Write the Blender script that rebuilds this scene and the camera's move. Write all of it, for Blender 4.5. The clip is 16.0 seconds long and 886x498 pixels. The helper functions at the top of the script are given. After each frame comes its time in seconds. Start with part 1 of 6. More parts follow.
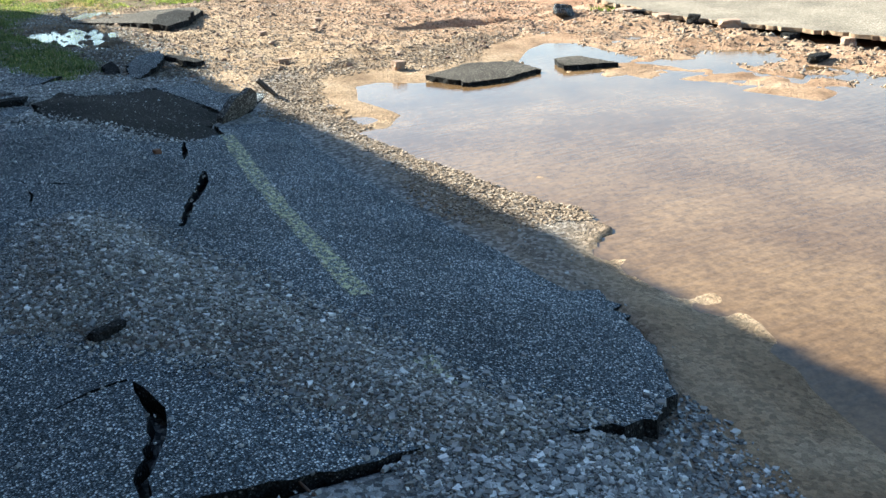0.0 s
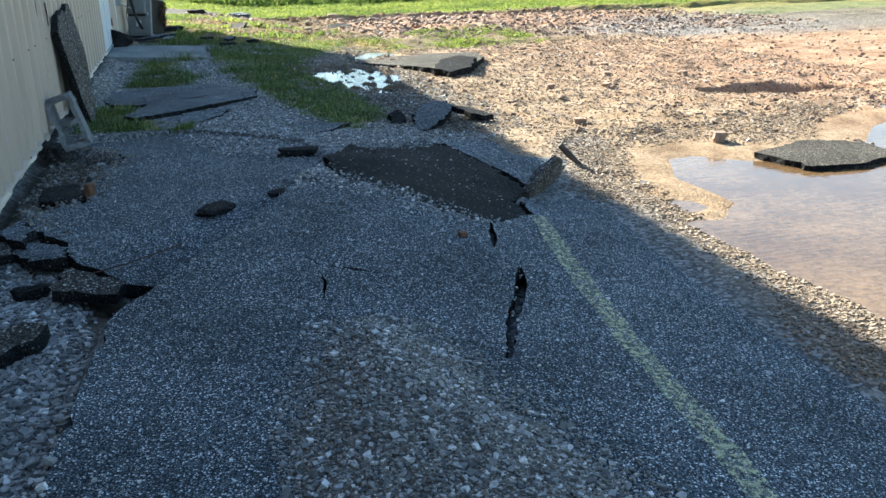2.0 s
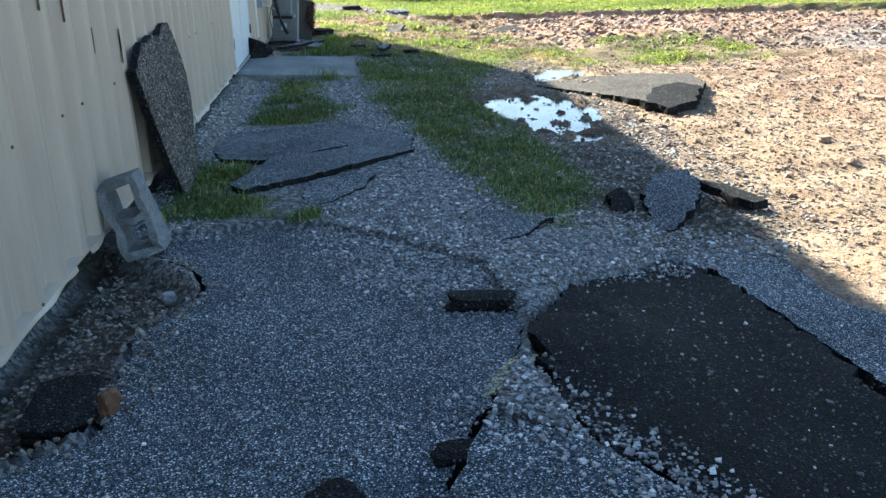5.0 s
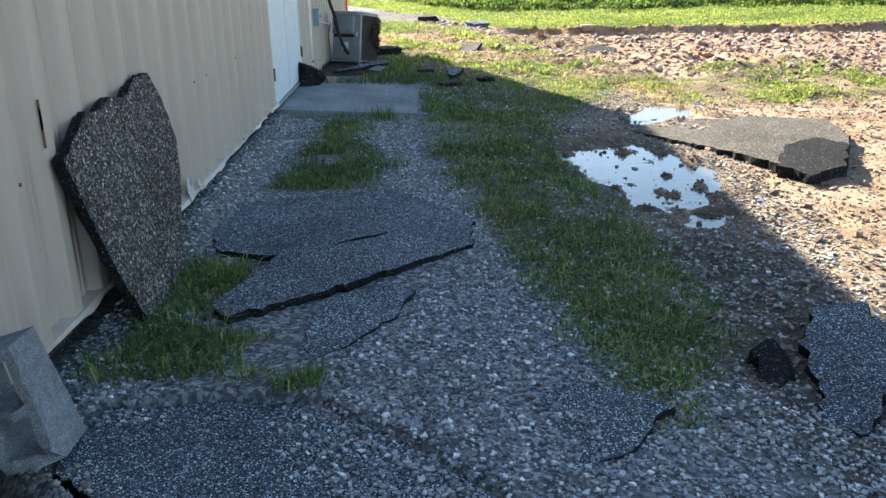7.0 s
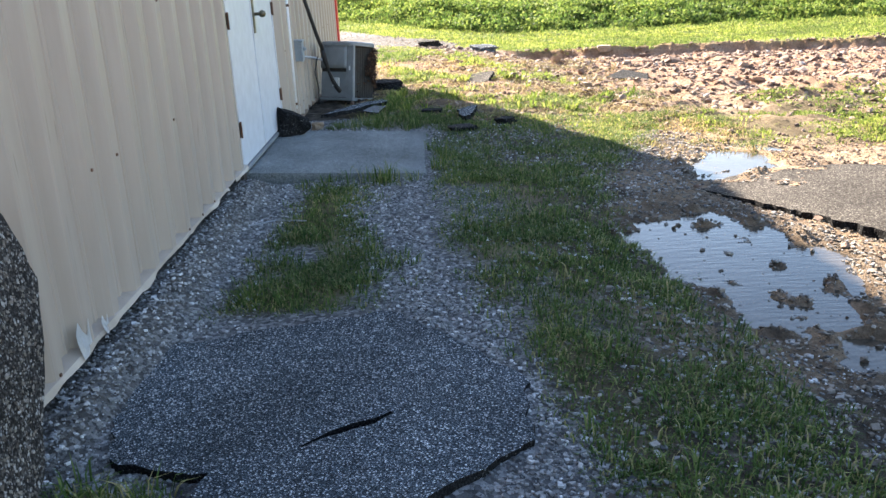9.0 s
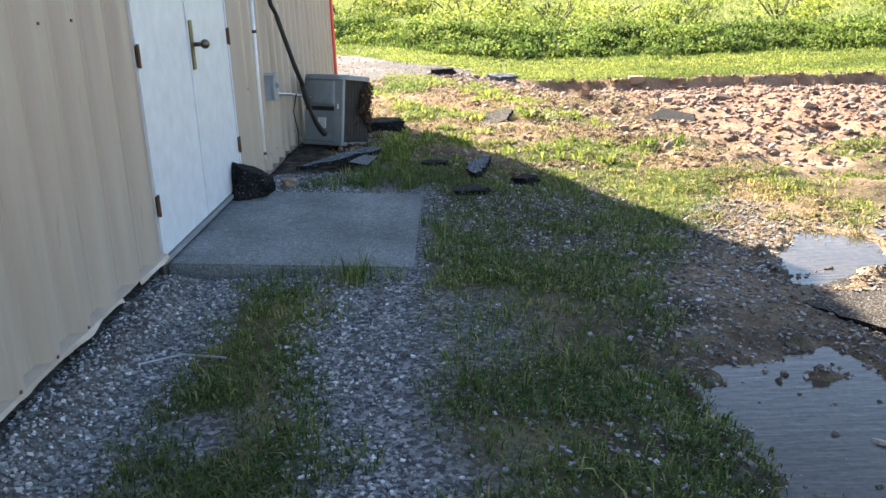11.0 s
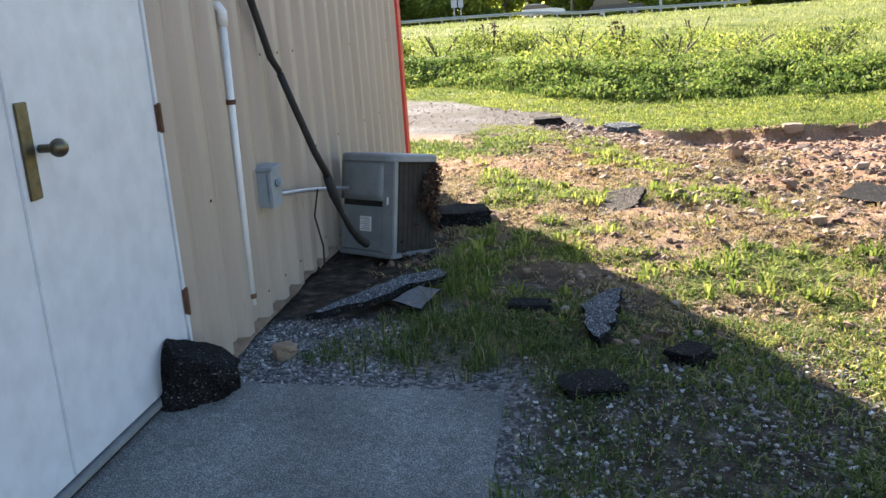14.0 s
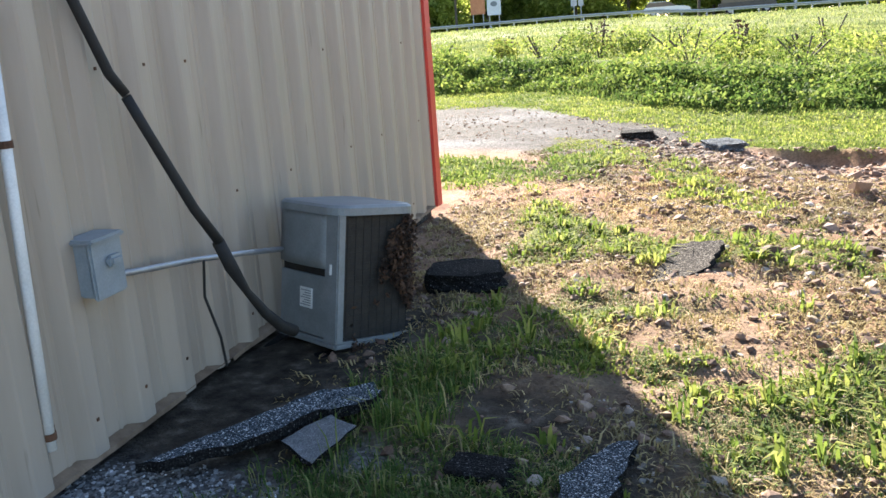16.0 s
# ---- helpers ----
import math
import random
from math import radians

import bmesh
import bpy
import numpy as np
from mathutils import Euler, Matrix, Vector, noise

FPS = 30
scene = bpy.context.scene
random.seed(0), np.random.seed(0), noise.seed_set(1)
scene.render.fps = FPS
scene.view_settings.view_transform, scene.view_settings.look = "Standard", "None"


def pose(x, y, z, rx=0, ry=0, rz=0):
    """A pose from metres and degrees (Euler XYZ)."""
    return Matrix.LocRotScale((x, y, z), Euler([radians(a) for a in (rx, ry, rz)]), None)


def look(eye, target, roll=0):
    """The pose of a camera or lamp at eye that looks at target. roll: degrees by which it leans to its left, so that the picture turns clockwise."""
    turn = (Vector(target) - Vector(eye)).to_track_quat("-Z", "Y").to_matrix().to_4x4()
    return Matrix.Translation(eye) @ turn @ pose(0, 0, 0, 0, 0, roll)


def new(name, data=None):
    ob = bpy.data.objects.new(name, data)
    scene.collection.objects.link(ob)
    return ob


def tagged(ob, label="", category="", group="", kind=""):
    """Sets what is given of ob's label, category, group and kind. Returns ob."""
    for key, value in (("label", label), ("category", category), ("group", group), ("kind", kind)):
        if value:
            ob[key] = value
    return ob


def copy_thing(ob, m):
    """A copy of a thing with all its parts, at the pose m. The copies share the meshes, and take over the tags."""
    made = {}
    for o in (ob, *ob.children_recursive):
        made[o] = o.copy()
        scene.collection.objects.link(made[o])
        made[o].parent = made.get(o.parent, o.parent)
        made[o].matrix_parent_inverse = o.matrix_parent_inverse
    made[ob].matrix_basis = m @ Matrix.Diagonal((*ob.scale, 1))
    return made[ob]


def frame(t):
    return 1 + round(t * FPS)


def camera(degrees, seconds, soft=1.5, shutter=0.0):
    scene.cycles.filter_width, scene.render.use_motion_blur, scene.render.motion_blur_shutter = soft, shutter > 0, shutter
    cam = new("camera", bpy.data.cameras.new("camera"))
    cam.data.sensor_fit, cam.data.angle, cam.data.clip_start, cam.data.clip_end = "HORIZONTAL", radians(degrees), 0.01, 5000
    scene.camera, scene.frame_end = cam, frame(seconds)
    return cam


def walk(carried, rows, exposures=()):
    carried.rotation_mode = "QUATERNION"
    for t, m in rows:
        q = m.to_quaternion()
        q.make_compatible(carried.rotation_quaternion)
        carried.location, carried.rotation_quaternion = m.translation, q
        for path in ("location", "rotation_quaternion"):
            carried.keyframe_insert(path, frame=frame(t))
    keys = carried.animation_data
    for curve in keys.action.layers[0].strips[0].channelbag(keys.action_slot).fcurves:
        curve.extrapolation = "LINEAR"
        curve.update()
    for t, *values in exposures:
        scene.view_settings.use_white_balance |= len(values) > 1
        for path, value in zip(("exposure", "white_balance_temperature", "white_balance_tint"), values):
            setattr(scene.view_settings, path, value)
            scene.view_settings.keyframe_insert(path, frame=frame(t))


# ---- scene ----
cam = camera(54.0, 16.0)
METRES, EYE, TILT, LEAN, TURN = 14.706, 1.5, 0.0, 0.0, -31.0
ROWS = [
    (0.0, 0.0, 0.0, 0.0, -1.27, -20.42, 3.42),
    (0.5, -0.0042, 0.0178, 0.0008, 0.27, -20.19, 2.53),
    (1.0, -0.015, 0.0329, 0.0005, 2.21, -19.87, 1.33),
    (1.5, -0.0298, 0.0477, 0.0019, 6.92, -18.92, 1.72),
    (2.0, -0.0429, 0.0683, 0.0024, 14.79, -16.92, 1.9),
    (2.5, -0.0595, 0.0894, 0.0035, 19.22, -15.95, 1.19),
    (3.0, -0.0755, 0.1111, 0.0051, 20.15, -16.53, 1.62),
    (3.5, -0.0896, 0.1429, 0.0083, 23.39, -16.76, 1.69),
    (6.0, -0.1495, 0.2929, 0.0206, 25.89, -17.61, 1.89),
    (6.5, -0.16, 0.3204, 0.0248, 29.07, -17.51, 0.84),
    (7.0, -0.1762, 0.3469, 0.0267, 30.09, -17.15, 1.33),
    (7.5, -0.1928, 0.3758, 0.0289, 32.47, -17.32, 1.92),
    (8.0, -0.2159, 0.3993, 0.0285, 33.55, -14.52, 2.53),
    (8.5, -0.2335, 0.4296, 0.0281, 34.19, -14.67, 3.56),
    (9.0, -0.2492, 0.4585, 0.0284, 29.89, -15.93, 2.91),
    (11.5, -0.3239, 0.6059, 0.0326, 32.59, -14.21, 1.51),
    (12.0, -0.3481, 0.6316, 0.0371, 36.64, -13.52, 2.52),
    (12.5, -0.3627, 0.6606, 0.0387, 38.82, -11.82, 3.34),
    (13.0, -0.3817, 0.6868, 0.0385, 38.63, -11.52, 3.04),
    (13.5, -0.398, 0.7176, 0.0377, 37.83, -11.59, 4.1),
    (14.0, -0.4112, 0.7532, 0.0389, 38.23, -12.04, 3.67),
    (14.5, -0.425, 0.7851, 0.0392, 38.95, -12.43, 3.78),
    (15.0, -0.431, 0.8182, 0.0386, 41.9, -13.09, 3.47),
    (15.5, -0.4399, 0.8483, 0.0392, 44.57, -13.56, 2.75),
    (16.0, -0.4483, 0.8785, 0.0409, 46.16, -11.62, 3.42),
]
walk(cam, [(t, pose(0, 0, EYE, -2.2, 0, 0) @ pose(0, 0, 0, TILT, LEAN, TURN) @ pose(METRES * x, METRES * y, METRES * z, 90 + pitch, roll, yaw)) for t, x, y, z, yaw, pitch, roll in ROWS],
     [(0.0, 2.54, 5920, 0), (3.5, 2.77, 5800, 1), (6.0, 2.85, 5850, 5), (7.3, 2.92, 6200, 8), (8.1, 3.12, 6300, 11), (9.0, 3.06, 6400, 13), (11.5, 2.86, 6500, 13), (14.0, 2.55, 6450, 14), (14.5, 2.53, 6450, 14), (15.0, 2.36, 6400, 15), (15.5, 2.52, 6250, 13), (16.0, 2.64, 6150, 12)])
from mathutils import geometry
# ---------------------------------------------------------------- light
world = bpy.data.worlds.new("sky")
scene.world = world
world.use_nodes = True
wn = world.node_tree
sky = wn.nodes.new("ShaderNodeTexSky")
sky.sky_type, sky.sun_disc = "NISHITA", False
sky.sun_elevation, sky.sun_rotation = radians(28.1), radians(-25.9)
sky.dust_density = 0.5
wn.links.new(sky.outputs[0], wn.nodes["Background"].inputs[0])
wn.nodes["Background"].inputs[1].default_value = 0.06
sun = new("sun", bpy.data.lights.new("sun", "SUN"))
sun.data.energy, sun.data.angle, sun.data.color = 5.0, radians(0.55), (1.0, 0.89, 0.74)
sun.matrix_world = look((-3.415, 7.04, 4.18), (0, 0, 0))

# ---------------------------------------------------------------- helpers


def lerp(a, b, k):
    return a + (b - a) * k


def ss(a, b, x):
    u = np.clip((x - a) / (b - a), 0, 1)
    return u * u * (3 - 2 * u)


def vnoise(x, y, size, seed=0):
    """Smooth value noise, 0 to 1."""
    x, y = np.asarray(x, float) / size + seed * 17.3, np.asarray(y, float) / size - seed * 9.1
    i, j = np.floor(x), np.floor(y)
    u, v = x - i, y - j
    u, v = u * u * (3 - 2 * u), v * v * (3 - 2 * v)

    def cell(a, b):
        s = np.sin(a * 127.1 + b * 311.7 + seed * 74.7) * 43758.5453
        return s - np.floor(s)
    return lerp(lerp(cell(i, j), cell(i + 1, j), u), lerp(cell(i, j + 1), cell(i + 1, j + 1), u), v)


def fractal(x, y, size, seed=0, octaves=4):
    total, amp, norm = 0, 1.0, 0
    for k in range(octaves):
        total, norm = total + amp * vnoise(x, y, size / 2 ** k, seed + k), norm + amp
        amp *= 0.5
    return total / norm


def inside(x, y, poly):
    x, y = np.asarray(x, float), np.asarray(y, float)
    hit = np.zeros(x.shape, bool)
    for (ax, ay), (bx, by) in zip(poly, poly[1:] + poly[:1]):
        if ay != by:
            hit ^= ((ay > y) != (by > y)) & (x < (bx - ax) * (y - ay) / (by - ay) + ax)
    return hit


def depth_in(x, y, poly):
    """Distance to the outline: above 0 inside, below 0 outside."""
    x, y = np.asarray(x, float), np.asarray(y, float)
    d = np.full(x.shape, 1e9)
    for (ax, ay), (bx, by) in zip(poly, poly[1:] + poly[:1]):
        ex, ey = bx - ax, by - ay
        k = np.clip(((x - ax) * ex + (y - ay) * ey) / (ex * ex + ey * ey + 1e-12), 0, 1)
        d = np.minimum(d, np.hypot(x - ax - k * ex, y - ay - k * ey))
    return np.where(inside(x, y, poly), d, -d)


def rough_outline(poly, step=0.05, amount=0.012, seed=0):
    """The outline with its sides cut up and broken."""
    rng, out = np.random.default_rng(seed), []
    for (ax, ay), (bx, by) in zip(poly, poly[1:] + poly[:1]):
        n = max(1, int(math.hypot(bx - ax, by - ay) / step))
        for k in range(n):
            f = k / n
            out.append((ax + (bx - ax) * f + rng.normal(0, amount), ay + (by - ay) * f + rng.normal(0, amount)))
    return out


def link_mesh(name, verts, faces, material, smooth=False):
    me = bpy.data.meshes.new(name)
    me.from_pydata([tuple(v) for v in verts], [], faces)
    me.materials.append(material)
    if smooth:
        me.polygons.foreach_set("use_smooth", [True] * len(me.polygons))
    me.update()
    return new(name, me)


def array_mesh(name, verts, tris, material, smooth=False):
    """A mesh of triangles from numpy arrays."""
    verts, tris = np.asarray(verts, np.float32), np.asarray(tris, np.int32)
    me = bpy.data.meshes.new(name)
    me.vertices.add(len(verts))
    me.vertices.foreach_set("co", verts.ravel())
    me.loops.add(tris.size)
    me.loops.foreach_set("vertex_index", tris.ravel())
    me.polygons.add(len(tris))
    me.polygons.foreach_set("loop_start", np.arange(0, tris.size, tris.shape[1], dtype=np.int32))
    me.polygons.foreach_set("use_smooth", np.full(len(tris), smooth))
    me.materials.append(material)
    me.update(calc_edges=True)
    return new(name, me)


def part(name, bm, material, parent=None, label="", smooth=False):
    me = bpy.data.meshes.new(name)
    bm.to_mesh(me)
    bm.free()
    me.materials.append(material)
    if smooth:
        me.polygons.foreach_set("use_smooth", [True] * len(me.polygons))
    ob = new(name, me)
    ob.parent = parent
    return tagged(ob, label)


def box(bm, x0, x1, y0, y1, z0, z1, bevel=0.0):
    made = bmesh.ops.create_cube(bm, size=1)["verts"]
    for v in made:
        v.co = Vector((lerp(x0, x1, v.co.x + 0.5), lerp(y0, y1, v.co.y + 0.5), lerp(z0, z1, v.co.z + 0.5)))
    if bevel:
        edges = list({e for v in made for e in v.link_edges})
        bmesh.ops.bevel(bm, geom=edges, offset=bevel, segments=2, affect="EDGES")


def boxed(*a, **k):
    bm = bmesh.new()
    box(bm, *a, **k)
    return bm


def tube(points, radius, sides=10, seed=0, lumpy=0.0):
    """A round bar along points."""
    rng = np.random.default_rng(seed)
    bm, rings = bmesh.new(), []
    pts = [Vector(p) for p in points]
    for i, p in enumerate(pts):
        way = (pts[min(i + 1, len(pts) - 1)] - pts[max(i - 1, 0)]).normalized()
        a = way.cross(Vector((0.31, 0.2, 0.93))).normalized()
        b = way.cross(a)
        r = radius * (1 + lumpy * rng.normal())
        rings.append([bm.verts.new(p + r * (a * math.cos(k * math.tau / sides) + b * math.sin(k * math.tau / sides))) for k in range(sides)])
    for u, v in zip(rings, rings[1:]):
        for k in range(sides):
            bm.faces.new((u[k], u[(k + 1) % sides], v[(k + 1) % sides], v[k]))
    bm.faces.new(rings[0][::-1]), bm.faces.new(rings[-1])
    bmesh.ops.recalc_face_normals(bm, faces=bm.faces)
    return bm


# ---------------------------------------------------------------- materials


def material(name, rough=0.8, metal=0.0):
    m = bpy.data.materials.new(name)
    m.use_nodes = True
    b = m.node_tree.nodes["Principled BSDF"]
    b.inputs["Roughness"].default_value, b.inputs["Metallic"].default_value = rough, metal
    return m, m.node_tree, b


def node(nt, kind, **inputs):
    n = nt.nodes.new(kind)
    for k, v in inputs.items():
        sock = n.inputs[k.replace("_", " ")]
        if isinstance(v, bpy.types.NodeSocket):
            nt.links.new(v, sock)
        else:
            sock.default_value = v
    return n


def coords(nt):
    return nt.nodes.new("ShaderNodeNewGeometry").outputs["Position"]


def tex_noise(nt, scale, detail=4.0, rough=0.55, vec=None):
    return node(nt, "ShaderNodeTexNoise", Vector=vec or coords(nt), Scale=scale, Detail=detail, Roughness=rough).outputs["Fac"]


def ramp(nt, fac, *stops):
    n = nt.nodes.new("ShaderNodeValToRGB")
    nt.links.new(fac, n.inputs[0])
    e = n.color_ramp.elements
    while len(e) < len(stops):
        e.new(0.5)
    for k, (p, c) in zip(e, stops):
        k.position, k.color = p, (*c, 1) if len(c) == 3 else c
    return n.outputs["Color"]


def grey(v):
    return (v, v, v)


def mixc(nt, fac, a, b, blend="MIX"):
    n = nt.nodes.new("ShaderNodeMix")
    n.data_type, n.blend_type = "RGBA", blend
    for sock, v in ((n.inputs[0], fac), (n.inputs[6], a), (n.inputs[7], b)):
        if isinstance(v, bpy.types.NodeSocket):
            nt.links.new(v, sock)
        else:
            sock.default_value = v if isinstance(v, (int, float)) else (*v, 1)
    return n.outputs[2]


def bumped(nt, bsdf, height, strength=0.5, distance=0.01):
    b = node(nt, "ShaderNodeBump", Height=height, Strength=strength, Distance=distance)
    nt.links.new(b.outputs[0], bsdf.inputs["Normal"])


def speckled(name, dark, mid, light, share, scale=95, rough=0.85, tint=None):
    """Old asphalt: bright chips of stone in a dark binder, with stains."""
    m, nt, b = material(name, rough)
    b.inputs["Specular IOR Level"].default_value = 0.05
    chips = node(nt, "ShaderNodeTexVoronoi", Vector=coords(nt), Scale=scale)
    lone = node(nt, "ShaderNodeSeparateColor", Color=chips.outputs["Color"])
    small = node(nt, "ShaderNodeTexVoronoi", Vector=coords(nt), Scale=scale * 2.1)
    lone2 = node(nt, "ShaderNodeSeparateColor", Color=small.outputs["Color"])
    both = [ramp(nt, v.outputs[0], (0.0, dark), (0.5, mid), (1 - share * 0.6, tuple(1.7 * p for p in mid)), (1 - share * 0.25, light), (1.0, light)) for v in (lone, lone2)]
    tone = mixc(nt, 1.0, both[0], both[1], "LIGHTEN")
    binder = ramp(nt, chips.outputs["Distance"], (0.3, grey(1)), (0.68, grey(0.12)))
    base = mixc(nt, binder, dark, tone)
    stain = ramp(nt, tex_noise(nt, 1.7, 5), (0.3, grey(0.62)), (0.72, grey(1.15)))
    fine = ramp(nt, tex_noise(nt, 30, 3), (0.3, grey(0.8)), (0.7, grey(1.15)))
    col = mixc(nt, 1.0, mixc(nt, 1.0, base, stain, "MULTIPLY"), fine, "MULTIPLY")
    if tint:
        col = mixc(nt, ramp(nt, tex_noise(nt, 0.9, 4), (0.45, grey(0)), (0.65, grey(0.6))), col, tint)
    nt.links.new(col, b.inputs["Base Color"])
    bumped(nt, b, chips.outputs["Distance"], 0.9, 0.006)
    return m


ASPHALT = speckled("weathered asphalt", (0.012, 0.0155, 0.019), (0.09, 0.11, 0.127), (0.82, 0.85, 0.87), 0.22, 150)
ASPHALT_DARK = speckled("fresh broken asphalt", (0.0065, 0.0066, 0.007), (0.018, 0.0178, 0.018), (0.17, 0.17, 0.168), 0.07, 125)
ASPHALT_UNDER = speckled("asphalt underside", (0.018, 0.0165, 0.015), (0.058, 0.053, 0.048), (0.45, 0.43, 0.4), 0.2, 85)
ASPHALT_BROWN = speckled("muddy asphalt and shaded footing", (0.022, 0.019, 0.016), (0.075, 0.066, 0.056), (0.24, 0.22, 0.19), 0.25, 90)
CONCRETE = speckled("weathered concrete", (0.13, 0.14, 0.138), (0.215, 0.231, 0.228), (0.4, 0.42, 0.415), 0.1, 150)
BLOCK = speckled("concrete block", (0.14, 0.145, 0.15), (0.2, 0.205, 0.21), (0.32, 0.325, 0.33), 0.2, 220)


def stone_material(name, *stops):
    m, nt, b = material(name, 0.85)
    isle = nt.nodes.new("ShaderNodeNewGeometry").outputs["Random Per Island"]
    col = ramp(nt, isle, *stops)
    fine = ramp(nt, tex_noise(nt, 120, 3), (0.3, grey(0.75)), (0.7, grey(1.15)))
    nt.links.new(mixc(nt, 1.0, col, fine, "MULTIPLY"), b.inputs["Base Color"])
    bumped(nt, b, tex_noise(nt, 200, 2), 0.4, 0.003)
    return m


GRAVEL = stone_material("limestone gravel", (0.0, (0.06, 0.062, 0.066)), (0.3, (0.145, 0.145, 0.142)), (0.65, (0.25, 0.253, 0.252)), (0.9, (0.38, 0.38, 0.375)), (1.0, (0.66, 0.66, 0.655)))
FINES = stone_material("gravel mixed with tan fines", (0.0, (0.055, 0.052, 0.046)), (0.4, (0.15, 0.142, 0.124)), (0.75, (0.26, 0.25, 0.226)), (0.92, (0.4, 0.39, 0.365)), (1.0, (0.66, 0.65, 0.62)))
CLOD = stone_material("clods of earth", (0.0, (0.085, 0.047, 0.03)), (0.4, (0.18, 0.11, 0.073)), (0.8, (0.265, 0.175, 0.12)), (0.95, (0.31, 0.23, 0.175)), (1.0, (0.4, 0.36, 0.32)))
MUDSTONE = stone_material("mud-stained stones", (0.0, (0.05, 0.039, 0.03)), (0.45, (0.15, 0.126, 0.1)), (0.85, (0.23, 0.205, 0.172)), (1.0, (0.36, 0.34, 0.31)))
PEBBLE = stone_material("washed pebbles", (0.0, (0.09, 0.061, 0.038)), (0.35, (0.175, 0.124, 0.081)), (0.8, (0.25, 0.185, 0.126)), (1.0, (0.35, 0.29, 0.225)))


def ground_material():
    """Earth, gravel and grassy soil, laid out by the mesh's own masks."""
    m, nt, b = material("washed-out ground", 0.92)
    mask = nt.nodes.new("ShaderNodeVertexColor")
    mask.layer_name = "zones"
    ch = node(nt, "ShaderNodeSeparateColor", Color=mask.outputs["Color"])
    blot = tex_noise(nt, 2.3, 6, 0.6)
    grain = node(nt, "ShaderNodeTexVoronoi", Vector=coords(nt), Scale=55)
    grit = node(nt, "ShaderNodeSeparateColor", Color=grain.outputs["Color"]).outputs[0]
    earth = ramp(nt, blot, (0.28, (0.165, 0.11, 0.069)), (0.5, (0.28, 0.2, 0.13)), (0.72, (0.37, 0.282, 0.196)))
    red = ramp(nt, blot, (0.28, (0.18, 0.1, 0.062)), (0.5, (0.31, 0.188, 0.122)), (0.72, (0.41, 0.28, 0.198)))
    earth = mixc(nt, ch.outputs[2], earth, red)
    earth = mixc(nt, 0.55, earth, ramp(nt, grit, (0.0, (0.4, 0.4, 0.4)), (1.0, (1.35, 1.3, 1.25))), "MULTIPLY")
    stones = ramp(nt, grit, (0.0, (0.06, 0.062, 0.065)), (0.5, (0.14, 0.142, 0.142)), (1.0, (0.34, 0.34, 0.338)))
    soil = ramp(nt, blot, (0.3, (0.05, 0.039, 0.024)), (0.5, (0.115, 0.095, 0.052)), (0.7, (0.23, 0.19, 0.1)))
    turf = ramp(nt, blot, (0.3, (0.08, 0.105, 0.025)), (0.7, (0.18, 0.2, 0.05)))
    soil = mixc(nt, ramp(nt, ch.outputs[2], (0.86, grey(0)), (0.9, grey(1))), soil, turf)
    col = mixc(nt, ch.outputs[1], earth, stones)
    col = mixc(nt, ch.outputs[0], col, soil)
    mud = ramp(nt, tex_noise(nt, 9, 6, 0.65), (0.3, (0.018, 0.0145, 0.011)), (0.55, (0.072, 0.06, 0.046)), (0.75, (0.19, 0.165, 0.132)))
    col = mixc(nt, mask.outputs["Alpha"], col, mud)
    nt.links.new(col, b.inputs["Base Color"])
    rel = node(nt, "ShaderNodeMath", Value=tex_noise(nt, 14, 6, 0.65))
    rel.operation = "ADD"
    nt.links.new(tex_noise(nt, 70, 4, 0.6), rel.inputs[1])
    bumped(nt, b, rel.outputs[0], 1.0, 0.024)
    b.inputs["Specular IOR Level"].default_value = 0.08
    return m


GROUND = ground_material()


def siding_material():
    m, nt, b = material("beige painted steel siding", 0.45)
    pos = coords(nt)
    streak = node(nt, "ShaderNodeMapping", Vector=pos, Scale=(6, 6, 0.5)).outputs[0]
    col = ramp(nt, tex_noise(nt, 2.0, 5, 0.6, streak), (0.3, (0.32, 0.264, 0.21)), (0.7, (0.38, 0.319, 0.258)))
    dirt = ramp(nt, tex_noise(nt, 1.3, 5), (0.42, grey(0)), (0.75, grey(0.35)))
    col = mixc(nt, dirt, col, (0.36, 0.31, 0.24))
    scr = node(nt, "ShaderNodeMapping", Vector=pos, Scale=(30, 30, 2.2)).outputs[0]
    col = mixc(nt, ramp(nt, tex_noise(nt, 1.0, 2, 0.5, scr), (0.72, grey(0)), (0.76, grey(0.6))), col, (0.2, 0.16, 0.12))
    nt.links.new(col, b.inputs["Base Color"])
    bumped(nt, b, tex_noise(nt, 5, 3), 0.15, 0.01)
    return m


def painted(name, a, c, scale=4.0, rough=0.5, metal=0.0, bump=0.15):
    m, nt, b = material(name, rough, metal)
    col = ramp(nt, tex_noise(nt, scale, 6, 0.6), (0.3, a), (0.7, c))
    fine = ramp(nt, tex_noise(nt, scale * 14, 3), (0.3, grey(0.9)), (0.7, grey(1.06)))
    nt.links.new(mixc(nt, 1.0, col, fine, "MULTIPLY"), b.inputs["Base Color"])
    bumped(nt, b, tex_noise(nt, scale * 8, 4), bump, 0.004)
    return m


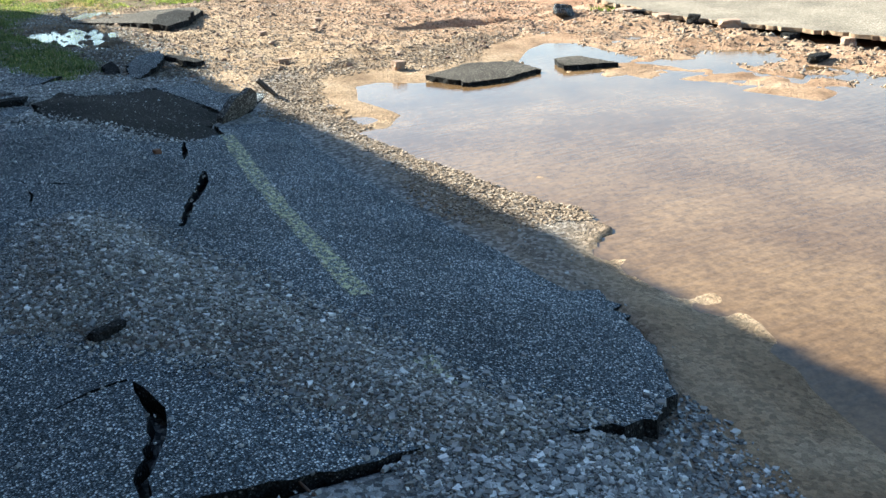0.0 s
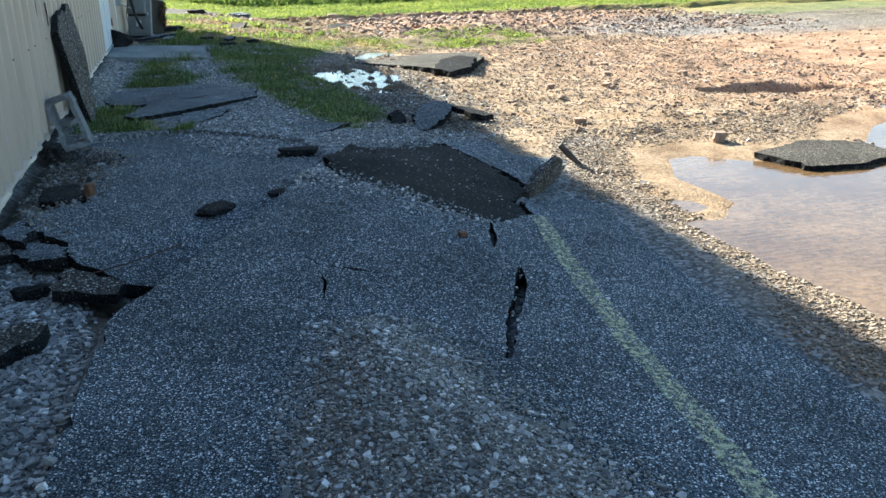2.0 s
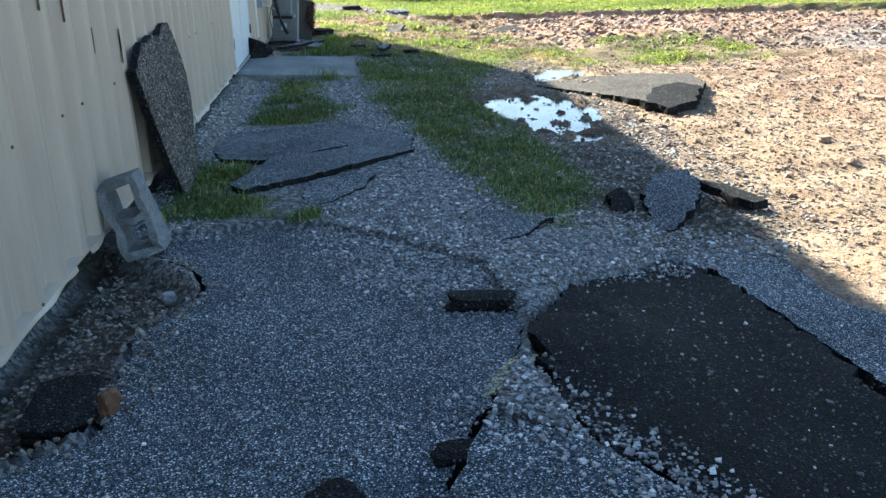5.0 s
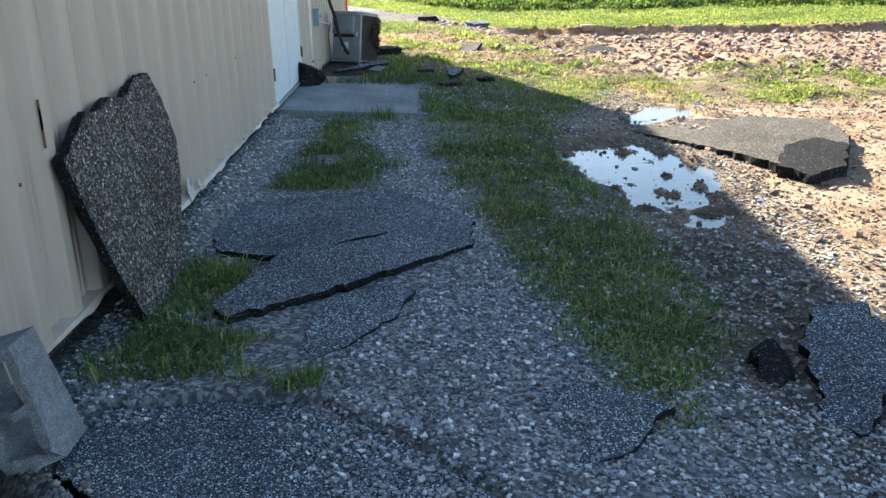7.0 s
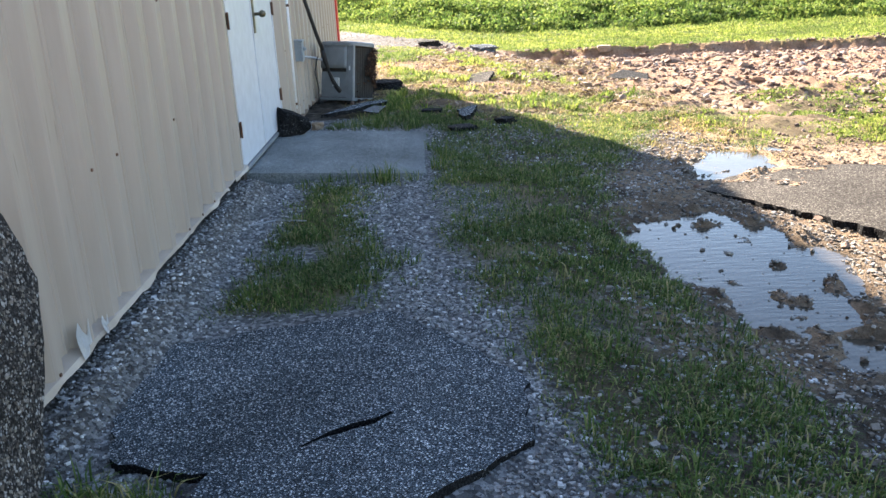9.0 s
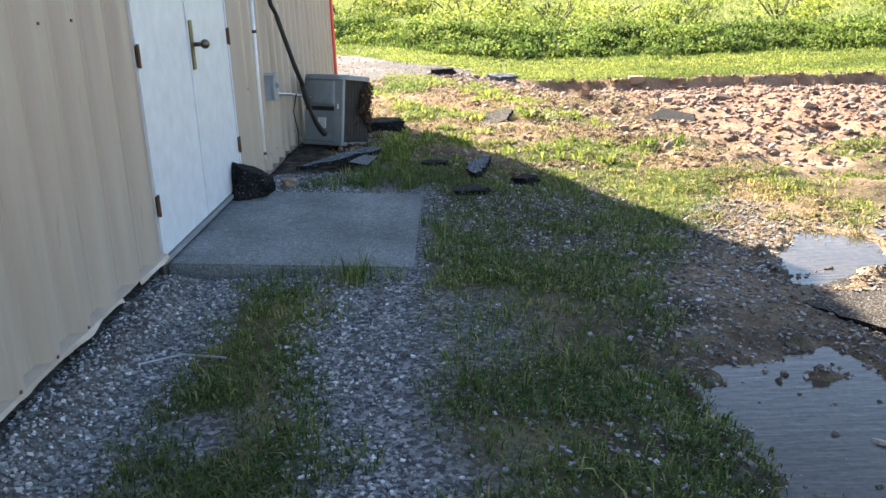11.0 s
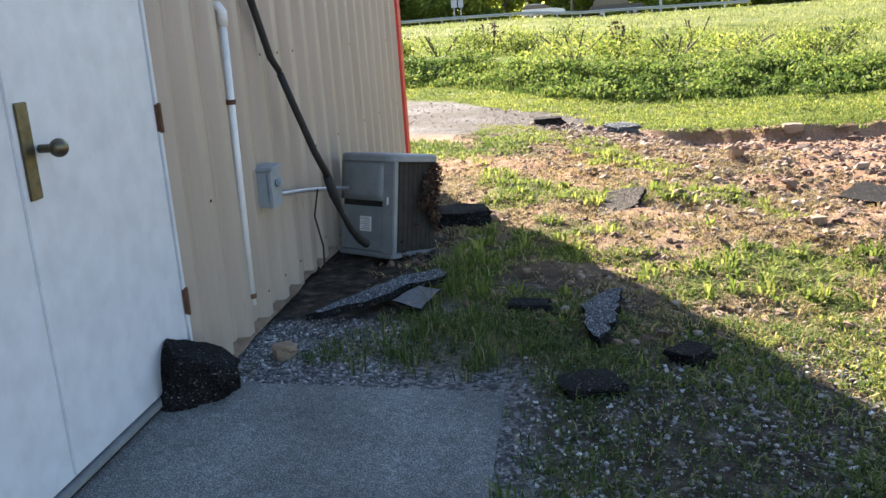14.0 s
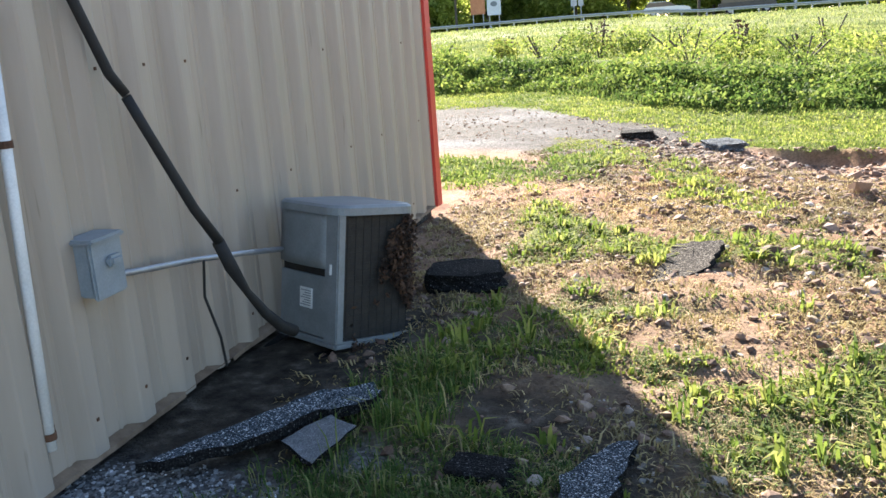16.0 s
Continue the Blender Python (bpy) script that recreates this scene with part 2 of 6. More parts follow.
SIDING = siding_material()
WHITE = painted("white painted steel door", (0.558, 0.583, 0.61), (0.568, 0.593, 0.62), 0.7, 0.4, bump=0.0)
RED = painted("red painted trim", (0.5, 0.035, 0.025), (0.62, 0.06, 0.04), 5, 0.45)
ROOF = painted("roof sheet", (0.4, 0.38, 0.34), (0.5, 0.47, 0.42), 2, 0.5)
RUST = painted("rusty steel", (0.07, 0.035, 0.02), (0.16, 0.08, 0.045), 20, 0.8, 0.3)
BRASS = painted("tarnished brass", (0.1, 0.09, 0.06), (0.2, 0.175, 0.115), 25, 0.4, 0.9)
GREY_STEEL = painted("grey painted steel", (0.15, 0.165, 0.17), (0.22, 0.235, 0.24), 6, 0.5)
BOX_STEEL = painted("grey enamelled box", (0.2, 0.23, 0.25), (0.27, 0.3, 0.32), 9, 0.45)
FOAM = painted("black pipe insulation", (0.008, 0.0075, 0.007), (0.02, 0.019, 0.018), 15, 0.75, bump=0.6)
COIL = painted("dirty condenser coil", (0.01, 0.009, 0.008), (0.035, 0.03, 0.025), 18, 0.7, bump=0.7)
DEBRIS = stone_material("dry flood debris", (0.0, (0.012, 0.007, 0.004)), (0.6, (0.055, 0.026, 0.014)), (1.0, (0.15, 0.08, 0.042)))
PIPE = painted("white plastic pipe", (0.6, 0.6, 0.58), (0.72, 0.72, 0.7), 10, 0.4)
GALV = painted("galvanised steel", (0.3, 0.31, 0.32), (0.42, 0.43, 0.44), 12, 0.45, 0.6)
WOOD = painted("weathered dark wood", (0.03, 0.022, 0.016), (0.08, 0.06, 0.045), 20, 0.85, bump=0.6)
BARK = painted("bark", (0.06, 0.045, 0.03), (0.13, 0.1, 0.07), 12, 0.9, bump=0.7)
EARTH = painted("bare earth", (0.13, 0.085, 0.05), (0.27, 0.19, 0.125), 9, 0.95, bump=1.0)
LIGHT_ROAD = speckled("pale worn road", (0.14, 0.118, 0.092), (0.21, 0.182, 0.145), (0.3, 0.268, 0.225), 0.2, 60)
TARMAC = speckled("road tarmac", (0.05, 0.05, 0.05), (0.1, 0.1, 0.1), (0.2, 0.2, 0.2), 0.2, 60, 1.0)


def blade_material(name, *stops, through_light=0.25):
    m, nt, b = material(name, 0.75)
    col = ramp(nt, nt.nodes.new("ShaderNodeNewGeometry").outputs["Random Per Island"], *stops)
    col = mixc(nt, 1.0, col, ramp(nt, tex_noise(nt, 0.35, 4, 0.6), (0.35, (0.62, 0.68, 0.7)), (0.65, (1.25, 1.15, 1.0))), "MULTIPLY")
    nt.links.new(col, b.inputs["Base Color"])
    b.inputs["Specular IOR Level"].default_value = 0.15
    t = node(nt, "ShaderNodeBsdfTranslucent", Color=col)
    mix = node(nt, "ShaderNodeMixShader", Fac=through_light)
    nt.links.new(b.outputs[0], mix.inputs[1]), nt.links.new(t.outputs[0], mix.inputs[2])
    nt.links.new(mix.outputs[0], nt.nodes["Material Output"].inputs[0])
    return m


GRASS = blade_material("grass blades", (0.0, (0.036, 0.075, 0.019)), (0.45, (0.085, 0.142, 0.036)), (0.8, (0.18, 0.225, 0.07)), (1.0, (0.4, 0.34, 0.18)), through_light=0.3)
STRAW = blade_material("dead straw", (0.0, (0.14, 0.105, 0.055)), (0.5, (0.32, 0.26, 0.125)), (1.0, (0.52, 0.44, 0.24)), through_light=0.3)
# Darker than LEAF: part of the bank face's shade is in this colour.
HERB = blade_material("bank herbage", (0.0, (0.05, 0.095, 0.022)), (0.5, (0.13, 0.2, 0.045)), (1.0, (0.24, 0.295, 0.075)), through_light=0.45)
LEAF = blade_material("leaves", (0.0, (0.075, 0.125, 0.024)), (0.5, (0.18, 0.24, 0.048)), (1.0, (0.36, 0.38, 0.11)), through_light=0.5)
MEADOW = blade_material("meadow grass", (0.0, (0.13, 0.17, 0.055)), (0.5, (0.21, 0.255, 0.09)), (1.0, (0.29, 0.31, 0.13)), through_light=0.5)
TREE_LEAF = blade_material("tree leaves", (0.0, (0.2, 0.26, 0.05)), (0.5, (0.33, 0.4, 0.08)), (1.0, (0.5, 0.55, 0.15)), through_light=0.72)


def water_material(name, silt_a, silt_b):
    """Turbid water: silt that scatters light under a smooth, faintly rippled face."""
    m, nt, b = material(name, 0.03)
    b.inputs["IOR"].default_value, b.inputs["Specular IOR Level"].default_value = 1.33, 0.42
    silt = ramp(nt, tex_noise(nt, 1.1, 5, 0.6), (0.32, silt_a), (0.68, silt_b))
    fine = ramp(nt, tex_noise(nt, 26, 6, 0.75), (0.36, grey(0.6)), (0.64, grey(1.2)))
    nt.links.new(mixc(nt, 1.0, silt, fine, "MULTIPLY"), b.inputs["Base Color"])
    rip = node(nt, "ShaderNodeMapping", Vector=coords(nt), Rotation=(0, 0, 0.5), Scale=(5, 24, 1)).outputs[0]
    bumped(nt, b, tex_noise(nt, 1.2, 3, 0.5, rip), 0.22, 0.01)
    return m


WATER = water_material("muddy water", (0.085, 0.05, 0.025), (0.165, 0.105, 0.055))
POOL = water_material("dark puddle water", (0.05, 0.042, 0.032), (0.09, 0.075, 0.055))
# ---------------------------------------------------------------- the lie of the land
MAIN = [(-0.62, 1.75), (0.42, 1.73), (0.63, 1.67), (0.88, 1.66), (1.15, 1.6), (1.61, 1.49), (1.87, 1.68), (2.06, 2.0), (2.28, 2.52), (2.42, 2.94), (2.36, 3.21), (2.3, 3.69),
        (2.42, 4.04), (2.57, 4.7), (2.66, 5.11), (2.6, 5.6), (2.42, 6.1), (1.95, 5.8), (1.72, 5.7), (1.7, 5.42), (1.4, 5.2), (1.26, 5.28), (1.13, 5.46), (0.93, 5.8), (0.75, 6.05),
        (0.52, 6.2), (0.3, 5.73), (0.03, 5.28), (-0.16, 4.95), (-0.28, 4.71), (-0.41, 4.51), (-0.5, 3.6), (-0.52, 2.8)]
LEFT = [(-0.18, 4.98), (-0.4, 5.04), (-0.51, 5.18), (-0.63, 5.29), (-0.7, 5.59), (-0.86, 5.84), (-0.97, 6.1), (-0.83, 6.26), (-0.67, 6.34), (-0.71, 7.07), (-0.51, 7.6), (-0.6, 7.9),
        (-0.82, 8.1), (-0.8, 8.52), (-0.38, 8.57), (-0.04, 8.5), (0.3, 8.2), (0.72, 7.7), (0.78, 7.0), (0.7, 6.7), (0.5, 6.24), (0.28, 5.77), (0.01, 5.32)]
DARK = [(0.76, 6.63), (0.83, 6.96), (1.09, 7.47), (1.67, 7.84), (1.82, 7.72), (1.94, 6.78), (1.88, 6.33), (1.88, 6.07), (1.7, 5.76), (1.68, 5.44), (1.4, 5.23), (1.27, 5.31), (1.15, 5.48),
        (0.95, 5.83), (0.8, 6.1)]
FARPLATE = [(1.85, 7.74), (2.22, 8.03), (2.6, 7.89), (2.67, 7.19), (2.56, 6.92), (2.29, 6.5), (1.93, 6.1), (1.97, 6.78)]
WASHED = [(-1.2, 2.6), (-0.6, 2.6), (-0.5, 3.6), (-0.43, 4.5), (-0.2, 4.9), (-0.5, 5.2), (-0.68, 5.55), (-0.84, 5.82), (-1.0, 6.2), (-0.7, 6.4), (-0.74, 7.1), (-0.55, 7.6), (-0.8, 8.0), (-1.2, 8.3)]
BIG_PUDDLE = [(1.62, 0.6), (1.72, 1.2), (1.9, 1.66), (2.12, 2.0), (2.36, 2.5), (2.5, 2.8), (2.78, 2.95), (2.8, 3.3), (2.72, 3.7), (2.68, 4.3), (2.68, 5.1), (2.74, 5.9), (2.72, 6.5), (3.1, 7.35), (3.8, 7.42), (4.17, 7.04),
              (4.7, 7.05), (5.41, 7.75), (6.13, 8.1), (6.74, 7.48), (6.56, 6.12), (5.9, 5.5), (6.05, 5.0), (6.3, 3.8), (6.6, 2.0), (6.5, -2.0), (2.2, -2.0)]
PUDDLES = [[(1.39, 12.79), (1.75, 13.25), (2.25, 13.45), (2.45, 12.95), (2.68, 12.2), (2.5, 11.5), (2.3, 11.0), (2.05, 10.72), (1.84, 10.85), (1.84, 11.28), (1.66, 11.5), (1.6, 11.85), (1.45, 12.15)],
           [(2.12, 13.95), (2.38, 14.72), (2.8, 15.4), (3.2, 14.9), (3.1, 14.4), (2.6, 14.0)],
           [(1.72, 10.68), (1.88, 10.72), (1.9, 10.54), (1.74, 10.55)],
           [(1.72, 10.04), (1.87, 10.2), (1.98, 9.79), (1.95, 9.54), (1.8, 9.58), (1.82, 9.9)]]
WATER_Z, POOL_Z = -0.06, -0.045


def crown(x, y):
    """The level of the paved ground, before it broke up."""
    u = x + 0.0122 * y
    a = 0.19 - 0.09 * ss(6, 10, y) - 0.06 * ss(17, 22, y)
    z = a - (a + 0.03) * ss(0.5, 2.75, u)
    z = z - 0.045 * ss(1.6, 2.6, u) * (1 - ss(5.5, 7.2, y))
    z = z + 0.07 * np.exp(-((u - 1.4) ** 2 + (y - 5.8) ** 2) / 1.2)
    z = z + 0.03 * np.exp(-((u - 0.6) ** 2 + (y - 3.2) ** 2) / 0.8)
    return z


def valley(x, y):
    """Beyond the yard: the washed field, the near bank, the meadow and the road bank."""
    z = -0.22 * ss(19, 28, y) * ss(-2, 3, x)
    foot = 29.0 - 0.12 * np.clip(x, -12, 25) + 3.5 * ss(1.0, -3.0, x)
    cut = foot - 2.0 + (fractal(x, y, 0.9, 35, 3) - 0.5) * 0.9
    z = z - 0.2 * ss(foot - 6, foot - 2.8, y) * ss(1.4, 2.8, x) * (1 - ss(cut, cut + 0.12, y))
    bump = fractal(x, y, 2.2, 31, 3)
    z = z + 0.12 * ss(foot - 1, foot + 3, y) + ss(foot + 2.4, foot + 5.0, y) * (0.5 - 0.015 * np.clip(x, -10, 20)) + ss(foot + 2.4, foot + 4, y) * (1 - ss(foot + 5, foot + 8, y)) * (bump - 0.5) * 0.4
    z = z - 0.55 * ss(foot + 7, foot + 13, y)
    rise = 1.8 + 0.01 * np.clip(x, -25, 60)
    z = z + rise * ss(48, 104, y)
    return z


def washed_holes(x, y):
    z = -0.1 * ss(-0.02, 0.06, depth_in(x, y, WASHED))
    z = z - 0.13 * np.exp(-((x + 0.32) ** 2 / 0.035 + (y - 4.92) ** 2 / 0.02))
    for poly, deep in ((MAIN, 0.1), (LEFT, 0.16), (DARK, 0.09), (FARPLATE, 0.07)):
        if poly is LEFT:
            deep = deep - 0.11 * ss(-0.1, 0.1, x) * ss(6.2, 6.6, y)
        z = np.minimum(z, -deep * ss(-0.035, 0.015, depth_in(x, y, poly)))
    return z


def ground_z(x, y):
    x, y = np.asarray(x, float), np.asarray(y, float)
    z = crown(x, y) + valley(x, y)
    near = (1 - ss(20, 30, y))
    dirt = ss(2.2, 3.0, x + 0.0122 * y)
    z = z + (fractal(x, y, 0.5, 3, 4) - 0.5) * (0.03 + 0.075 * dirt + 0.06 * ss(17, 19, y) * (1 - ss(25, 28, y)) * ss(-0.6, 0.2, x)) + (fractal(x, y, 2.5, 9, 3) - 0.5) * 0.08 * dirt * near
    z = z + (vnoise(x, y, 0.17, 37) - 0.5) * 0.04 * np.maximum(dirt, ss(17, 19, y)) * near
    z = z + (fractal(x, y, 0.34, 39, 3) - 0.5) * 0.11 * ss(16.6, 18.0, y + 0.5 * (x - 1.0)) * ss(-0.8, 0.0, x) * (1 - ss(23, 26, y))
    z = z + washed_holes(x, y) + 0.09 * ss(-0.78, -1.02, x) * ss(9.8, 10.6, y) * (1 - ss(13.95, 14.15, y))
    wob = (fractal(x, y, 0.35, 5, 4) - 0.5)
    d = depth_in(x, y, BIG_PUDDLE) + wob * 0.22
    z = np.where(d > -0.5, np.minimum(z, lerp(WATER_Z + 0.035, z, ss(0.05, 0.5, -d))), z)
    z = np.where(d > 0, np.minimum(z, WATER_Z + 0.03 - 0.16 * ss(0, 1.6, d) + wob * 0.03), z)
    z = np.where((d <= 0) & (d > -0.9) & (x < 3.6), np.maximum(z, WATER_Z + 0.01 + 0.035 * ss(0, 0.25, -d)), z)
    for p in PUDDLES:
        d = depth_in(x, y, p) + wob * 0.4
        z = np.where(d > -0.25, lerp(POOL_Z + 0.02, z, ss(0.02, 0.25, -d)), z)
        z = np.where(d > 0, POOL_Z + 0.02 - 0.05 * ss(0, 0.2, d) + np.maximum(0, fractal(x, y, 0.16, 21, 2) - 0.62) * 0.25, z)
    # mud bar in the puddle, earth slope under the pale road, trench in the field
    d = depth_in(x, y, [(5.2, 6.15), (5.6, 6.5), (6.12, 6.4), (6.2, 5.6), (6.4, 4.8), (6.2, 4.4), (5.7, 4.9), (5.4, 5.5)]) + wob * 0.5
    z = np.where(d > 0, np.maximum(z, WATER_Z - 0.016 + 0.016 * ss(0, 0.2, d) + wob * 0.11), z)
    z = z + 0.07 * ss(6.85, 7.65, x) * (1 - ss(7.72, 7.82, x)) * (1 - ss(8.6, 9.4, y))
    d = depth_in(x, y, [(5.3, 9.9), (6.3, 9.9), (7.2, 9.3), (6.6, 9.0), (5.6, 9.3)])
    z = z - 0.18 * ss(0, 0.15, d)
    return z


def band(y, *pts):
    ys, lo, hi = zip(*pts)
    return np.interp(y, ys, lo), np.interp(y, ys, hi)


def grass_mask(x, y):
    """How thickly grass grows, 0 to 1."""
    x, y = np.asarray(x, float), np.asarray(y, float)
    lo, hi = band(y, (8.3, 1.05, 1.35), (9.2, 0.85, 1.85), (10.2, 0.7, 1.9), (11.5, 0.42, 1.75), (13, 0.25, 1.6), (14, 0.25, 1.75), (15, 0.32, 2.2), (16.2, 0.3, 2.7), (17, -0.5, 3.2), (18.3, -0.3, 3.3), (20, -0.2, 2.4), (23, -0.6, 1.7), (26, -0.8, 0.9), (27, -0.9, 0.2))
    m = ss(0, 0.25, x - lo) * ss(0, 0.35, hi - x) * (y > 8.3) * (y < 27)
    m = m * lerp(ss(0.33 + 0.09 * (y > 17), 0.53 + 0.09 * (y > 17), fractal(x, y, 0.7, 41, 4)), 1, 0.28 * (y < 13.5) + 0.4 * (y >= 13.5) * (y < 17))
    far = ss(2.4, 3.4, x) * (1 - ss(5.5, 8, x)) * ss(14.9, 15.6, y) * (1 - ss(17.2, 18.6, y)) * ss(0.4, 0.6, fractal(x, y, 1.1, 43, 3))
    left = np.maximum(ss(0, 0.12, depth_in(x, y, [(-0.98, 8.72), (-0.2, 8.6), (0.0, 8.75), (-0.25, 9.1), (-0.6, 9.3), (-0.45, 9.95), (-0.95, 10.2)])) * ss(0.28, 0.5, fractal(x, y, 0.4, 53, 3)),
                      ss(0, 0.25, depth_in(x, y, [(-0.85, 11.4), (0.08, 11.4), (0.1, 12.3), (-0.05, 13.2), (0.15, 14.1), (-0.72, 14.1), (-0.75, 12.6)])) * ss(0.22, 0.5, fractal(x, y, 0.45, 47, 4)))
    side = ss(0, 0.3, depth_in(x, y, [(-1.0, 16.3), (-0.1, 16.1), (0.5, 16.2), (0.4, 17.4), (-0.3, 17.2)])) * 0.5
    foot = 29.0 - 0.12 * np.clip(x, -12, 25) + 3.5 * ss(1.0, -3.0, x)
    bank = ss(foot - 2.0, foot - 1.6, y - (fractal(x, y, 0.9, 35, 3) - 0.5) * 0.9) * np.where(x < 1.0, ss(foot - 0.8, foot - 0.1, y), 1)
    lawn = ss(0, 0.8, depth_in(x, y, [(-9, 22.6), (-0.6, 22.8), (-0.1, 23.9), (-1.2, 25.3), (-9, 25.6)]))
    east = ss(9, 14, x) * ss(12, 20, y)
    return np.clip(np.max([m, far * 0.8, left, side, bank, lawn, east * 0.7], axis=0), 0, 1)


def gravel_mask(x, y):
    x, y = np.asarray(x, float), np.asarray(y, float)
    lo, hi = band(y, (-3, -1.2, 1.62), (1.2, -1.2, 1.7), (1.9, -1.2, 2.0), (3, -1.2, 2.4), (6, -1.2, 2.7), (8, -1.2, 2.4), (9, -1.2, 1.8), (11, -1.2, 1.4), (13, -1.2, 1.1), (16, -1.2, 0.9), (17.3, -1.2, 0.3), (18, -1.2, -0.9), (20, -1.2, -1.1))
    m = ss(0, 0.4, hi - x) * (y < 20)
    road = ss(0, 0.8, depth_in(x, y, [(-12, 25.2), (-1.5, 25.5), (0.2, 24.2), (1.6, 24.9), (2.2, 28), (0.6, 30), (-2.7, 33.8), (-12, 36)]))
    pale = ss(0, 1.5, depth_in(x, y, [(5.6, 16.5), (7.5, 14.2), (14, 14), (40, 20), (40, 26), (9, 20)]))
    shore = 0.6 * ss(0.35, 0.0, np.abs(depth_in(x, y, BIG_PUDDLE) + 0.25)) * (x < 3.2)
    return np.clip(np.max([m, road, pale * 0.7, shore], axis=0), 0, 1)


def mud_shade_mask(x, y):
    """Dark wet mud, cut back past the building's shadow edge to keep sunlit soil paler."""
    lo, hi = band(y, (7.8, 1.4, 1.6), (8.5, 1.2, 2.9), (10, 0.9, 2.6), (12, 1.0, 2.6), (13.5, 0.9, 2.5), (14.2, 0.4, 2.6), (15.5, 0.35, 2.9), (17, 0.2, 2.4), (19, -0.6, 1.4), (22, -1.2, 0.6), (23, -1.2, -0.8))
    m = ss(-0.2, 0.3, x - lo) * ss(-0.2, 0.4, hi - x) * (y > 7.8) * (y < 23) * (0.35 + 0.65 * ss(0.35, 0.6, fractal(x, y, 0.7, 57, 4))) * (1 - 0.75 * ss(16.8, 18.2, y + 0.9 * (x - 1.0)))
    wall_foot = ss(0.0, 0.1, depth_in(x, y, WASHED)) * np.maximum(ss(4.9, 5.6, y), ss(4.3, 4.8, y) * ss(-0.7, -0.5, x)) + ss(-0.75, -1.0, x) * (y > 8) * (y < 14) * 0.6 + ss(-0.1, -0.3, x) * ss(16.6, 17.2, y) * (1 - ss(18.8, 20, y))
    edge = ss(0.3, 0.0, np.abs(depth_in(x, y, PUDDLES[0]))) * 0.7
    drive = 0.75 * ss(0, 1.0, depth_in(x, y, [(-12, 25.2), (-1.5, 25.5), (0.2, 24.2), (1.6, 24.9), (2.2, 28), (0.6, 30), (-2.7, 33.8), (-12, 36)])) * ss(0.1, 0.5, fractal(x, y, 1.4, 59, 4))
    return np.clip(np.max([m, wall_foot, edge, drive], axis=0), 0, 1)


def red_mask(x, y):
    return np.clip(ss(4.5, 7, x) * (1 - ss(10, 16, y)) * 0.6 + ss(17, 20.5, y) * 0.9 + ss(7.5, 9.5, y) * ss(3.5, 5, x) * 0.4, 0, 1)


def spread(*stretches):
    """Grid lines: each stretch is (from, to, step); beyond the last the steps grow."""
    out = []
    for a, b, s in stretches:
        out += list(np.arange(a, b - 1e-6, s))
    return out


def growing(start, end, step, factor):
    out, v = [], start
    while v < end:
        out.append(v)
        step *= factor
        v += step
    return out + [end]


gx = [-v for v in growing(1.2, 400, 0.3, 1.35)][::-1] + spread((-1.17, 3.2, 0.035), (3.2, 8.5, 0.07)) + growing(8.5, 400, 0.12, 1.13)
gy = [-400, -150, -60, -25, -10, -5] + spread((-3, 1.2, 0.15), (1.2, 18.5, 0.04), (18.5, 29, 0.09), (29, 46, 0.22)) + growing(46, 400, 0.5, 1.12)
X, Y = np.meshgrid(np.array(gx), np.array(gy))
Z = ground_z(X, Y)
nx, ny = len(gx), len(gy)
idx = np.arange(nx * ny).reshape(ny, nx)
quads = np.stack([idx[:-1, :-1], idx[:-1, 1:], idx[1:, 1:], idx[1:, :-1]], -1).reshape(-1, 4)
ground = array_mesh("ground", np.stack([X, Y, Z], -1).reshape(-1, 3), quads, GROUND, True)
tagged(ground, "washed-out yard of mud, gravel and patchy grass", "ground", kind="structure")
zones = ground.data.color_attributes.new("zones", "FLOAT_COLOR", "POINT")
gm, vm, rm = grass_mask(X, Y).ravel(), gravel_mask(X, Y).ravel(), red_mask(X, Y).ravel()
zones.data.foreach_set("color", np.stack([gm, vm, rm, mud_shade_mask(X, Y).ravel()], -1).astype(np.float32).ravel())

# water
for name, poly, level in [("water", BIG_PUDDLE, WATER_Z)] + [("water", p, POOL_Z) for p in PUDDLES]:
    cx, cy = np.mean([p[0] for p in poly]), np.mean([p[1] for p in poly])
    grow = [(cx + (x - cx) * 1.06 + 0.25 * np.sign(x - cx) * 0.5, cy + (y - cy) * 1.06 + 0.12 * np.sign(y - cy)) for x, y in poly]
    if level == WATER_Z:
        grow = [(1.2, -3), (7.4, -3), (7.4, 8.6), (2.5, 8.6), (2.4, 6.9), (2.3, 6.0), (2.2, 3.2), (1.5, 1.2)]
    pool = link_mesh(name, [(x, y, level) for x, y in grow], [list(range(len(grow)))], WATER if level == WATER_Z else POOL)
    tagged(pool, "shallow muddy puddle reflecting the sky" if level == WATER_Z else "small clear puddle in mud reflecting sky", "puddle", kind="structure")

# ---------------------------------------------------------------- broken asphalt


